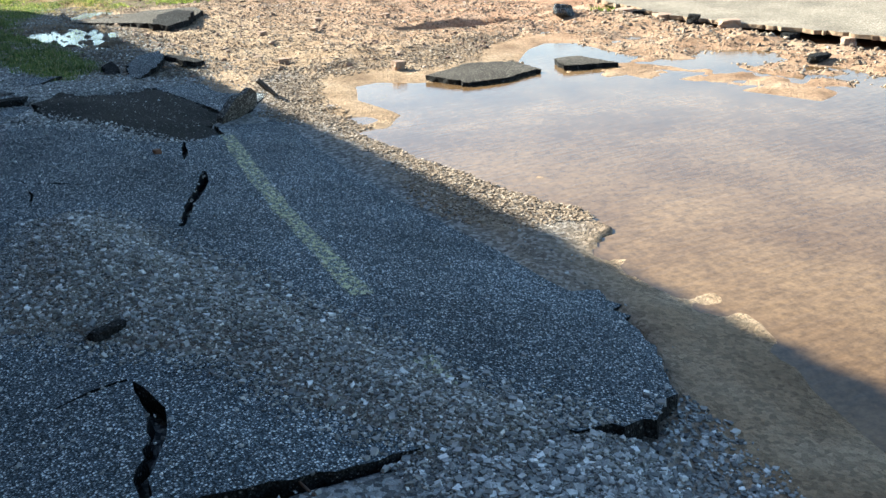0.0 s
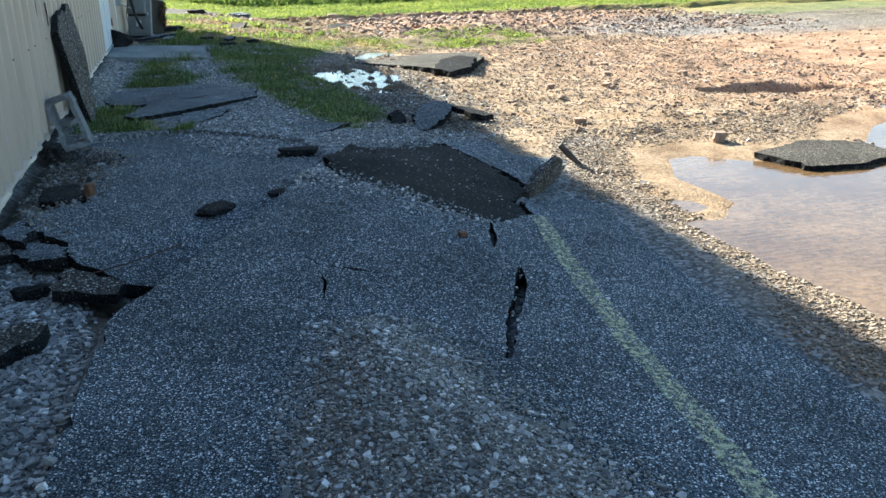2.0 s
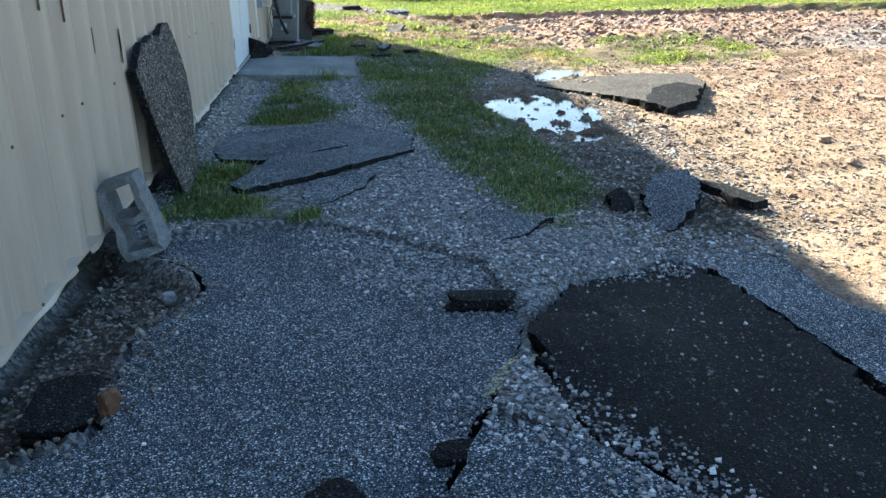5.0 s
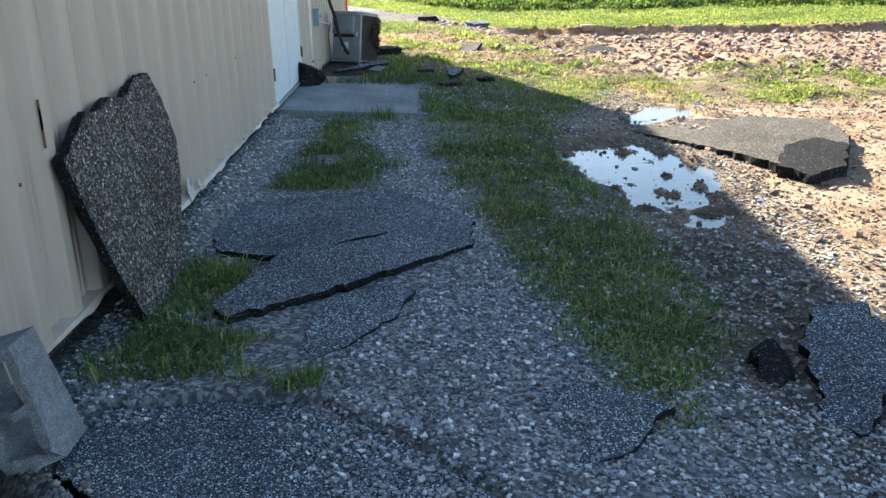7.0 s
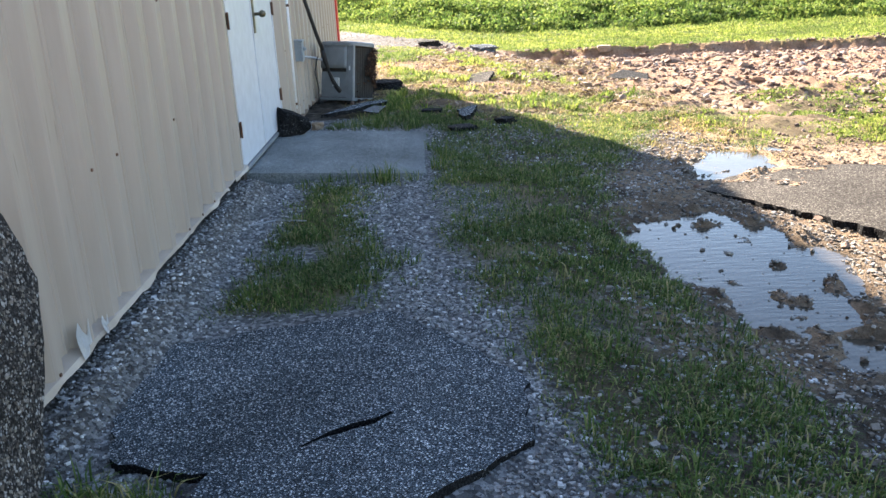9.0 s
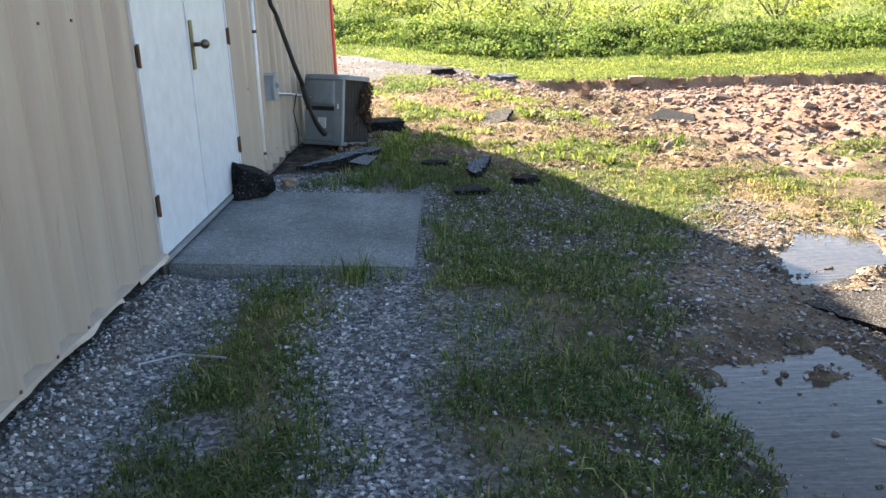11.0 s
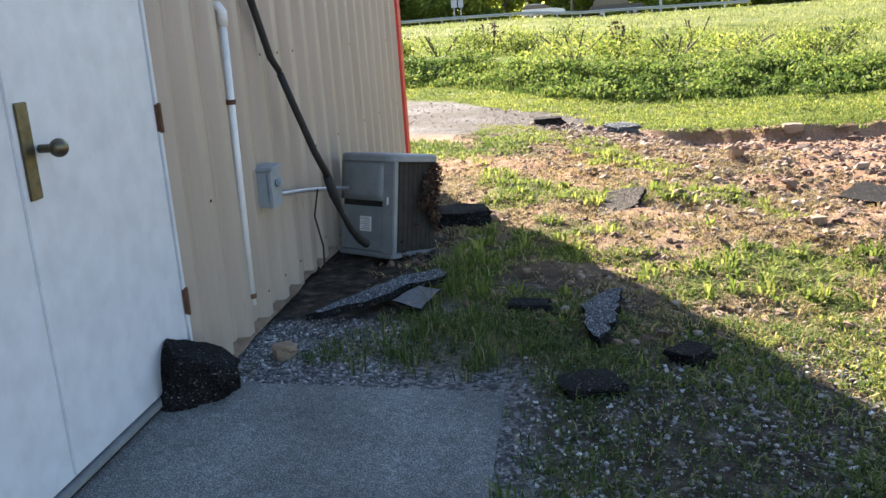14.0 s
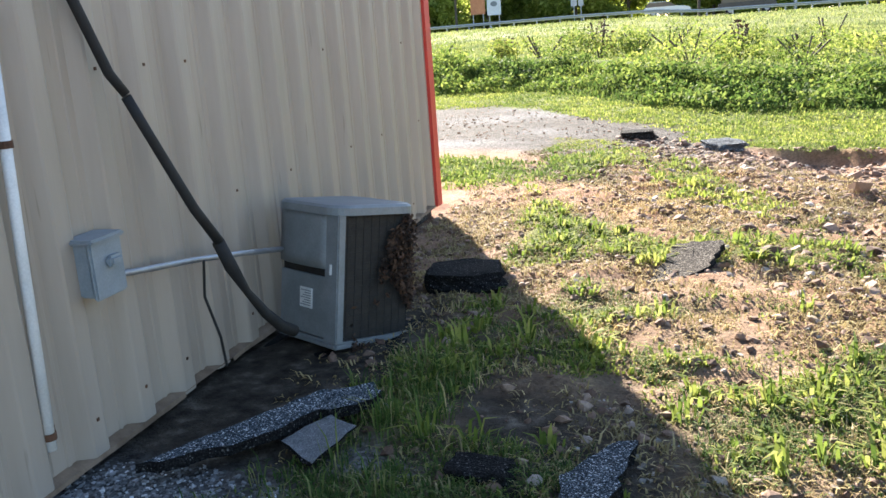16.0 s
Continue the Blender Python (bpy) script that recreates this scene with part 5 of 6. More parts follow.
# ---------------------------------------------------------------- things along the wall
def chunk(label, x, y, w, d, h, turn, seed, material=ASPHALT_DARK, tilt=(0, 0), lift=0.0, name="asphalt_chunk", category="asphalt chunk", floor=None):
    """A broken lump: a rough block with knocked-off corners."""
    r = np.random.default_rng(seed)
    bm = bmesh.new()
    bmesh.ops.create_cube(bm, size=1)
    bmesh.ops.subdivide_edges(bm, edges=bm.edges[:], cuts=5, use_grid_fill=True)
    off = r.uniform(-50, 50, 3)
    corners = r.uniform(0.55, 1.0, 8)
    for v in bm.verts:
        p = v.co.copy()
        k = corners[(p.x > 0) * 4 + (p.y > 0) * 2 + (p.z > 0)]
        q = p * (1 - 0.35 * max(0, p.length - 0.62))
        a = 1 - 0.5 * (1 - k) * (abs(p.x) + abs(p.y)) 
        n = noise.noise_vector(p * 2.2 + Vector(off)) * 0.13 + noise.noise_vector(p * 7 + Vector(off)) * 0.05
        v.co = Vector(((q.x * a + n.x) * w, (q.y * a + n.y) * d, (q.z + n.z * 0.6) * h))
    z = float((floor or surface)(np.array(x), np.array(y)))
    ob = part(name, bm, material)
    ob.matrix_basis = pose(x, y, z + h * 0.42 + lift, tilt[0], tilt[1], turn)
    return tagged(ob, label, category)


chunk("dark broken chunk of asphalt on paving", 0.64, 7.18, 0.27, 0.12, 0.06, -8, 1)
chunk("flat dark chunk of asphalt on the sagging sheet", 0.04, 5.87, 0.22, 0.13, 0.035, 48, 2)
chunk("dark crumbling asphalt chunk at the seam", 0.43, 6.07, 0.2, 0.12, 0.075, 5, 3)
chunk("dark asphalt lump lying in pale gravel", -0.79, 5.06, 0.15, 0.08, 0.06, 12, 4)
chunk("dark asphalt fragment on the gravel fan", 0.38, 2.73, 0.13, 0.05, 0.03, 20, 7)
chunk("dark wet clump of rubble by the wall", -0.82, 6.6, 0.26, 0.36, 0.07, 10, 8, lift=0.03)
chunk("small reddish stone on asphalt", 1.16, 5.0, 0.045, 0.04, 0.025, 0, 9, RUST, name="stone", category="stone")
chunk("pale stone beside the block", -0.7, 7.7, 0.06, 0.05, 0.05, 20, 10, GRAVEL, name="stone", category="stone")
chunk("rusty scrap at the broken edge", -0.66, 6.52, 0.07, 0.05, 0.08, 60, 11, RUST, name="scrap", category="scrap")
chunk("dark asphalt block leaning on the door frame", -1.0, 15.8, 0.3, 0.24, 0.24, 40, 12, tilt=(14, 24), floor=lambda x, y: 0.17 + 0 * x)
chunk("grey stone on gravel beside the wall", -0.82, 16.42, 0.11, 0.09, 0.08, 30, 13, PEBBLE, name="stone", category="stone")
chunk("dark flat asphalt piece in grass", 0.34, 17.06, 0.24, 0.13, 0.05, -5, 14)
chunk("dark flat asphalt piece beside the pad", 0.62, 16.02, 0.27, 0.22, 0.05, 20, 15)
chunk("dark asphalt lump in the wet grass", 1.07, 16.38, 0.19, 0.17, 0.07, 50, 16)
chunk("dark asphalt lump behind the air conditioner", -0.28, 19.4, 0.5, 0.4, 0.14, 10, 17)
chunk("grey stone stranded in the field", 2.4, 19.17, 0.11, 0.08, 0.06, 0, 18, PEBBLE, name="stone", category="stone")
chunk("pale boulder at the foot of the bank", 4.07, 26.5, 0.3, 0.22, 0.14, 0, 19, PEBBLE, name="boulder", category="boulder")
chunk("dark asphalt lump on the far drive", 0.35, 27.2, 0.5, 0.35, 0.12, 15, 20)
chunk("grey broken slab at the drive's edge", 1.5, 26.6, 0.55, 0.4, 0.12, 40, 21, ASPHALT, tilt=(8, 0))
chunk("dark chunk in the trench of the field", 7.3, 8.75, 0.36, 0.2, 0.12, 30, 22, ASPHALT, tilt=(0, 20))
chunk("dark rock on the muddy shore", 7.05, 4.9, 0.22, 0.12, 0.07, 0, 23, ASPHALT_DARK)
chunk("small dark rock at the water's edge", 4.0, 7.2, 0.12, 0.1, 0.09, 0, 24, CLOD, name="stone", category="stone")
for k, (x, y) in enumerate([(3.9, 10.4), (4.5, 10.2), (5.0, 11.2), (5.4, 12.1), (3.3, 8.3), (5.9, 10.9)]):
    chunk("brown lump of earth on the flooded yard", x, y, 0.11, 0.09, 0.05, k * 40, 30 + k, CLOD, name="clod", category="clod")
flat_slab([(0.61, 17.05), (0.72, 17.28), (0.84, 17.37), (0.8, 17.0), (0.72, 16.6), (0.67, 16.47), (0.62, 16.74)], 0.045, 0.045, (0, -0.03), ASPHALT, "wedge-shaped grey asphalt piece in grass", 21, ground_z)
flat_slab([(-0.84, 16.82), (-0.52, 17.02), (-0.36, 17.3), (-0.14, 17.42), (-0.2, 17.56), (-0.42, 17.47), (-0.62, 17.14)], 0.1, 0.04, (0.0, 0.03), ASPHALT, "long curved asphalt strip lifted beside the wall", 22, ground_z)
flat_slab([(-0.42, 17.12), (-0.3, 17.3), (-0.16, 17.22), (-0.24, 16.98)], 0.07, 0.012, (0.05, 0.12), BLOCK, "pale flat sheet of plastic in long grass", 23, ground_z, "plastic_sheet", "plastic sheet", 0.05, 0.004)
flat_slab([(2.86, 20.35), (3.2, 20.72), (3.42, 20.1), (3.3, 19.5), (3.1, 20.0)], 0.1, 0.05, (0.12, 0.05), ASPHALT_DARK, "dark asphalt pieces propped up in the field", 24, ground_z)
flat_slab([(0.78, 19.62), (0.95, 20.2), (1.25, 20.15), (1.15, 19.8), (0.95, 19.6)], 0.05, 0.04, (0.1, 0.15), ASPHALT_BROWN, "grey asphalt piece among weeds", 25, ground_z)
flat_slab([(-0.82, 5.34), (-0.66, 5.28), (-0.7, 5.53), (-0.88, 5.74), (-0.95, 5.6)], -0.02, 0.05, (0.1, -0.05), ASPHALT, "small sunken asphalt plate by the wall", 26)
flat_slab([(-0.69, 4.92), (-0.63, 5.14), (-0.4, 5.0), (-0.42, 4.86)], -0.03, 0.05, (-0.1, 0.1), ASPHALT_UNDER, "dark sunken asphalt plate in the washed hole", 27)
flat_slab([(-1.06, 5.82), (-0.9, 5.58), (-0.86, 5.78), (-0.96, 6.0)], 0.0, 0.05, (0.1, 0), ASPHALT, "tilted asphalt scrap between wall and sheet", 28)
flat_slab([(-1.08, 5.5), (-0.93, 5.5), (-0.95, 5.68), (-1.08, 5.76)], -0.03, 0.04, (0, 0), ASPHALT_UNDER, "dark slab fragment at the wall", 29)
flat_slab([(-0.95, 4.28), (-0.86, 4.24), (-0.66, 4.46), (-0.64, 4.55), (-0.78, 4.6), (-0.9, 4.45)], 0.065, 0.06, (0.04, 0.05), ASPHALT_UNDER, "thick asphalt piece lying in pale gravel", 33, ground_z)
flat_slab([(-1.08, 3.95), (-0.92, 3.94), (-0.86, 4.1), (-0.98, 4.16), (-1.08, 4.12)], 0.05, 0.05, (0.1, 0.05), ASPHALT_UNDER, "broken asphalt in gravel beside the wall", 34, ground_z)
flat_slab([(0.78, 6.66), (0.86, 6.98), (1.02, 7.2), (1.12, 6.9), (1.04, 6.45), (0.92, 6.42)], 0.015, 0.05, (0.06, 0), ASPHALT_DARK, "dark lifted lip of torn asphalt", 31)

for k, (x, y, w) in enumerate([(7.95, 8.35, 0.3), (7.85, 8.0, 0.18), (7.78, 7.55, 0.22), (7.72, 7.0, 0.14), (7.72, 6.5, 0.24), (7.88, 5.85, 0.2), (7.93, 5.2, 0.18)]):
    chunk("dark crumbling lump under the road's broken edge", x, y, w, w * 0.8, 0.11, k * 37, 50 + k, ASPHALT_DARK if k % 2 else CLOD)
blades("weeds", "small green weeds at the road's edge", spots(rng, 26, [(7.75, 8.5), (8.15, 8.5), (8.2, 8.9), (7.9, 8.95)]), 0.05, 0.13, 12, LEAF, 61, 0.008, 0.9, 0.06, "weed")

# upturned flap and a splintered post at the puddle's edge
bm = bmesh.new()
prof = [(0.0, 0.0), (0.0, 0.1), (0.1, 0.15), (0.28, 0.2), (0.45, 0.17), (0.6, 0.19), (0.75, 0.12), (0.8, 0.0)]
front = [bm.verts.new((a, 0, b)) for a, b in prof]
back = [bm.verts.new((a + 0.01, 0.05, b - 0.012)) for a, b in prof]
bm.faces.new(front), bm.faces.new(back[::-1])
for k in range(len(prof)):
    j = (k + 1) % len(prof)
    bm.faces.new((front[k], back[k], back[j], front[j]))
bmesh.ops.recalc_face_normals(bm, faces=bm.faces)
bmesh.ops.subdivide_edges(bm, edges=bm.edges[:], cuts=2, use_grid_fill=True)
for v in bm.verts:
    v.co += noise.noise_vector(v.co * 12) * 0.012
flap = tagged(part("asphalt_slab", bm, ASPHALT_UNDER), "asphalt piece standing on edge beside the puddle", "asphalt slab")
flap.matrix_basis = pose(1.8, 5.8, 0.03, 14, 0, 52)
bm = tube([(2.68, 6.84, -0.07), (2.64, 6.86, -0.02), (2.56, 6.9, 0.06), (2.5, 6.92, 0.13)], 0.024, 7, 3, 0.15)
tagged(part("wood_stake", bm, WOOD), "splintered dark wooden stake sticking up", "stake")
bm = tube([(0.62, 1.45, 0.09), (0.6, 1.62, 0.19), (0.57, 1.85, 0.2)], 0.004, 5)
tagged(part("twig", bm, DEBRIS), "dry straw-coloured twig on the asphalt edge", "twig")
bm = tube([(-0.72, 5.1, 0.13), (-0.4, 5.16, 0.17), (-0.15, 5.4, 0.16)], 0.004, 5)
tagged(part("twig", bm, DEBRIS), "dry twig lying over the broken edge", "twig")

# slab leaning on the wall
LEAN = [(8.98, 0.93), (9.2, 1.0), (9.33, 1.05), (9.5, 1.03), (9.62, 1.07), (9.78, 1.03), (9.98, 1.1), (10.2, 1.09), (10.3, 0.95), (10.36, 0.72), (10.2, 0.45), (10.0, 0.2), (9.6, 0.05), (9.32, 0.08), (9.14, 0.42), (9.05, 0.7)]
lean = plate("asphalt_slab", [(a, b) for a, b in LEAN], lambda x, y: (fractal(x, y, 0.3, 91, 3) - 0.5) * 0.03, 0.045, ASPHALT_UNDER, (), 0.05, 77, 0.004)
lean.matrix_basis = Matrix(((0, -0.15, 1, -0.865), (1, 0, 0, 0), (0, 1, 0.15, 0), (0, 0, 0, 1)))
r = np.random.default_rng(6)
bed = spots(r, 3200, LEAN)
bed = bed[depth_in(bed[:, 0], bed[:, 1], LEAN) > 0.012]
bedded = stones("aggregate", "coarse stones bedded in the asphalt", bed, 0.0025, 0.0085, MUDSTONE, 78, 0.55, 0.45, power=2.2, floor=lambda x, y: (fractal(x, y, 0.3, 91, 3) - 0.5) * 0.03)
bedded.parent = lean
del bedded["category"]
tagged(lean, "large asphalt slab leaning against the steel wall", "asphalt slab")

# concrete block with two cores, tipped against the wall
L, D, T = 0.39, 0.19, 0.034
cells = [[(T, T), (L / 2 - T / 2, T), (L / 2 - T / 2, D - T), (T, D - T)], [(L / 2 + T / 2, T), (L - T, T), (L - T, D - T), (L / 2 + T / 2, D - T)]]
block = plate("concrete_block", [(0, 0), (L, 0), (L, D), (0, D)], lambda x, y: 0.19 + 0 * x, 0.19, BLOCK, cells, 0.06, 88, 0.0015, BLOCK)
tagged(block, "grey hollow concrete block tipped against the wall", "concrete block")
block.matrix_basis = Matrix(((0.278, -0.961, 0, -0.89), (0, 0, 1, 8.1), (-0.961, -0.278, 0, 0.545), (0, 0, 0, 1)))

# damaged sheet metal at the wall's foot: peeled flaps
for y, s in ((5.1, 0.17), (10.8, 0.13), (11.02, 0.07)):
    bm = bmesh.new()
    g0 = [[bm.verts.new((WALL_X + 0.051 + 0.01 * (1 - j / 3) ** 2 * (1 + math.sin(1 + i)), y + s * (i / 4 - 0.5), 0.255 + s * 1.1 * j / 3 * (0.7 + 0.3 * math.sin(i * 1.7)))) for i in range(5)] for j in range(4)]
    for j in range(3):
        for i in range(4):
            bm.faces.new((g0[j][i], g0[j][i + 1], g0[j + 1][i + 1], g0[j + 1][i]))
    bmesh.ops.solidify(bm, geom=bm.faces[:], thickness=0.0015)
    part("torn_flap", bm, PIPE, wall, "bent pale metal where the sheet is torn")
bm = bmesh.new()
for k in range(150):
    r = random.random
    y, z = NEAR_Y + 8 + (FAR_Y - NEAR_Y - 8) * r(), 0.28 + 0.62 * (k % 6)
    y = round(y / RIB) * RIB + 0.05
    if z < EAVE and not DOOR0 - 0.05 < y < DOOR1 + 0.05:
        box(bm, WALL_X + 0.045, WALL_X + 0.053, y + 0.132, y + 0.144, z - 0.006, z + 0.006)
part("screws", bm, RUST, wall)

# white drain pipe on the wall
pipe = tagged(new("drain_pipe"), "white plastic pipe strapped to the wall", "pipe")
part("tube", tube([(-1.065, 16.72, 0.28), (-1.065, 16.755, 1.0), (-1.065, 16.795, 1.7)], 0.019, 12), PIPE, pipe, smooth=True)
part("elbow", tube([(-1.065, 16.795, 1.67), (-1.065, 16.8, 1.74), (-1.08, 16.8, 1.765), (-1.13, 16.8, 1.77)], 0.025, 12), PIPE, pipe, smooth=True)
for z, y in ((0.33, 16.723), (1.31, 16.773)):
    bm = tube([(-1.065, y, z - 0.012), (-1.065, y, z + 0.012)], 0.024, 12)
    box(bm, -1.1, -1.09, y - 0.06, y + 0.06, z - 0.012, z + 0.012)
    part("strap", bm, RUST, pipe, "dark metal strap")

# disconnect box and its conduit
switch = tagged(new("disconnect_box"), "grey electrical switch box on the wall", "switch box")
part("body", boxed(-1.1, -1.0, 16.99, 17.15, 0.73, 0.93, bevel=0.008), BOX_STEEL, switch)
part("cover", boxed(-1.004, -0.985, 16.98, 17.16, 0.72, 0.94, bevel=0.008), BOX_STEEL, switch)
part("switch_handle", boxed(-0.99, -0.955, 17.05, 17.12, 0.83, 0.87, bevel=0.01), BOX_STEEL, switch)
part("hood", boxed(-1.1, -0.97, 16.975, 17.165, 0.925, 0.945, bevel=0.006), BOX_STEEL, switch)
tagged(part("conduit", tube([(-1.03, 17.15, 0.775), (-1.02, 17.3, 0.75), (-0.98, 17.6, 0.71), (-0.93, 17.9, 0.66), (-0.87, 18.2, 0.605)], 0.013, 10), GALV, smooth=True), "grey flexible electrical conduit", "conduit")

# refrigerant line: black foam sleeve down the wall
line = tagged(new("refrigerant_line"), "thick black insulated pipe slanting down the wall", "pipe")
part("sleeve", tube([(-1.06, 16.72, 2.9), (-1.05, 17.0, 2.2), (-1.04, 17.13, 1.85), (-1.0, 17.26, 1.5), (-0.97, 17.3, 1.42)], 0.019, 12, 4, 0.04), FOAM, line, smooth=True)
part("sleeve", tube([(-0.97, 17.3, 1.41), (-0.94, 17.37, 1.25), (-0.88, 17.5, 0.95), (-0.84, 17.6, 0.78)], 0.021, 12, 5, 0.05), FOAM, line, smooth=True)
part("sleeve", tube([(-0.845, 17.59, 0.79), (-0.83, 17.64, 0.67), (-0.81, 17.71, 0.54), (-0.78, 17.79, 0.42), (-0.75, 17.87, 0.33), (-0.73, 17.95, 0.28)], 0.024, 12, 6, 0.12), FOAM, line, smooth=True)
part("wire", tube([(-0.9, 17.55, 0.72), (-0.95, 17.6, 0.55), (-0.93, 17.65, 0.35), (-0.95, 17.7, 0.2)], 0.006, 6), FOAM, line)

# air conditioner, knocked askew
ac = tagged(new("air_conditioner"), "grey outdoor air-conditioning unit, tipped and clogged with debris", "air conditioner")
S, TALL = 0.47, 0.68
U, V = Vector((-math.cos(radians(30)), math.sin(radians(30)), 0)), Vector((math.sin(radians(30)), math.cos(radians(30)), 0))
roll = Matrix.Rotation(radians(-9), 3, U)
V, UP = (Matrix.Rotation(radians(9), 3, U) @ V), (Matrix.Rotation(radians(9), 3, U) @ Vector((0, 0, 1)))
if V.z > 0:
    V, UP = (roll @ Vector((math.sin(radians(30)), math.cos(radians(30)), 0))), (roll @ Vector((0, 0, 1)))
ac.matrix_basis = Matrix(((U.x, V.x, UP.x, -0.6), (U.y, V.y, UP.y, 18.1), (U.z, V.z, UP.z, 0.13), (0, 0, 0, 1)))
part("core", boxed(0.015, S - 0.01, 0.015, S - 0.01, 0.02, TALL - 0.02), COIL, ac)
part("base_pan", boxed(-0.01, S + 0.01, -0.015, S + 0.01, 0, 0.035, bevel=0.01), GREY_STEEL, ac)
bm = bmesh.new()
grid = [[bm.verts.new((0.08 + (S - 0.08) * i / 8, -0.012 - 0.03 * math.sin(math.pi * min(1, (1 - i / 8) * 1.0)) * 0.6 + 0.07 * max(0, i / 8 - 0.75) ** 1.2, TALL * (0.56 + 0.4 * j / 5))) for i in range(9)] for j in range(6)]
for j in range(5):
    for i in range(8):
        bm.faces.new((grid[j][i], grid[j + 1][i], grid[j + 1][i + 1], grid[j][i + 1]))
bmesh.ops.recalc_face_normals(bm, faces=bm.faces)
bmesh.ops.solidify(bm, geom=bm.faces[:], thickness=0.004)
part("upper_panel", bm, GREY_STEEL, ac, "bulging grey sheet panel", True)
part("corner_post", boxed(-0.012, 0.09, -0.012, 0.035, 0.03, TALL - 0.03, bevel=0.006), GREY_STEEL, ac)
lower = part("access_panel", boxed(0.09, S - 0.01, -0.002, 0.012, 0.04, TALL * 0.5, bevel=0.004), GREY_STEEL, ac)
plate_ob = part("rating_plate", boxed(0.19, 0.29, -0.007, -0.002, 0.17, 0.27, bevel=0.001), PIPE, ac, "faded white rating label")
bm = bmesh.new()
for k in range(7):
    box(bm, 0.2, 0.28 - 0.015 * (k % 3), -0.009, -0.0068, 0.182 + 0.012 * k, 0.186 + 0.012 * k)
part("print", bm, GREY_STEEL, ac, "rows of unreadable small print")
part("tag", boxed(0.03, 0.045, -0.02, -0.012, 0.36, 0.41, bevel=0.002), PIPE, ac, "small white tag")
bm = bmesh.new()
ring = []
for cx, cy, a0 in ((S - 0.09, S - 0.09, 0), (0.08, S - 0.09, 90), (0.08, 0.07, 180), (S - 0.09, 0.07, 270)):
    ring += [(cx + 0.11 * math.cos(radians(a0 + 15 * k)), cy + 0.11 * math.sin(radians(a0 + 15 * k))) for k in range(7)]
levels = [[bm.verts.new((x + (0.22 - x) * q, y + (0.22 - y) * q, TALL + h)) for x, y in ring] for h, q in ((-0.035, 0), (0.0, 0), (0.012, 0.05), (0.016, 0.2))]
for lo, hi in zip(levels, levels[1:]):
    for k in range(len(ring)):
        bm.faces.new((lo[k], lo[(k + 1) % len(ring)], hi[(k + 1) % len(ring)], hi[k]))
bm.faces.new(levels[-1])
bm.faces.new(levels[0][::-1])
part("lid", bm, GREY_STEEL, ac)
bm = bmesh.new()
for k in range(22):
    z = 0.05 + (TALL - 0.1) * k / 21
    box(bm, -0.0045, -0.001, 0.03, S, z - 0.0012, z + 0.0012)
for k in range(9):
    y = 0.05 + (S - 0.08) * k / 8
    box(bm, -0.006, -0.0025, y - 0.0012, y + 0.0012, 0.04, TALL - 0.04)
part("grille", bm, FOAM, ac, "thin wire guard over the coil")
r = np.random.default_rng(8)
n = 6500
yy = S * (0.18 + 0.8 * r.uniform(0, 1, n) ** 0.75)
zz = -0.03 + TALL * 0.98 * r.uniform(0, 1, n) ** (1.3 + 0.8 * (yy < 0.25))
xx = -0.006 - np.abs(r.normal(0, 0.016, n)) * (0.5 + yy / S)
keep = fractal(yy, zz * 0.35, 0.1, 95, 2) > 0.5
mess = leaf_mesh("debris", np.stack([xx, yy, zz], -1)[keep], (0.012 * r.uniform(0.4, 1.8, n))[keep], DEBRIS, 5)
mess.parent = ac
tagged(mess, "matted brown grass and twigs")
# Near-black pad: wet soil plus the painted shade of the hollow under the unit.
tagged(part("wet_shade_pad", boxed(-1.08, -0.3, 17.15, 18.75, -0.1, 0.09, bevel=0.03), ASPHALT_DARK), "dark pad for wet soil and shaded hollow below the air conditioner", "pad")
tagged(part("wire", tube([(-1.05, 12.95, 0.2), (-1.0, 12.9, 0.13), (-0.9, 12.95, 0.115), (-0.7, 13.05, 0.12), (-0.5, 13.0, 0.12)], 0.006, 6), GALV), "thin pale wire lying on gravel", "wire")

# worn yellow line on the asphalt
m, nt, b = material("worn yellow line", 0.8)
b.inputs["Base Color"].default_value = (0.4, 0.4, 0.24, 1)
clear = nt.nodes.new("ShaderNodeBsdfTransparent")
wear = ramp(nt, tex_noise(nt, 45, 4, 0.7), (0.42, grey(0)), (0.6, grey(0.75)))
mix = node(nt, "ShaderNodeMixShader", Fac=wear)
nt.links.new(clear.outputs[0], mix.inputs[1]), nt.links.new(b.outputs[0], mix.inputs[2])
nt.links.new(mix.outputs[0], nt.nodes["Material Output"].inputs[0])
YELLOW = m


def painted_line(points, width, top):
    pts = []
    for (ax, ay), (bx, by) in zip(points, points[1:]):
        k = max(2, int(math.hypot(bx - ax, by - ay) / 0.03))
        pts += [(ax + (bx - ax) * i / k, ay + (by - ay) * i / k) for i in range(k)]
    verts, faces = [], []
    for i, (x, y) in enumerate(pts):
        for j in range(4):
            xx = x + width * (j / 3 - 0.5) * (0.8 + 0.4 * float(vnoise(x, y, 0.1, 7 + j)))
            verts.append((xx, y, float(top(np.array(xx), np.array(y))) + 0.005))
    for i in range(len(pts) - 1):
        for j in range(3):
            a = i * 4 + j
            faces.append((a, a + 1, a + 5, a + 4))
    return tagged(link_mesh("painted_line", verts, faces, YELLOW), "faded yellow parking line on asphalt", "painted line", kind="structure")


painted_line([(1.7, 5.38), (1.56, 4.6), (1.42, 3.8), (1.3, 2.95), (1.25, 2.6)], 0.1, main_top)
painted_line([(1.19, 2.1), (1.15, 1.77)], 0.07, main_top)
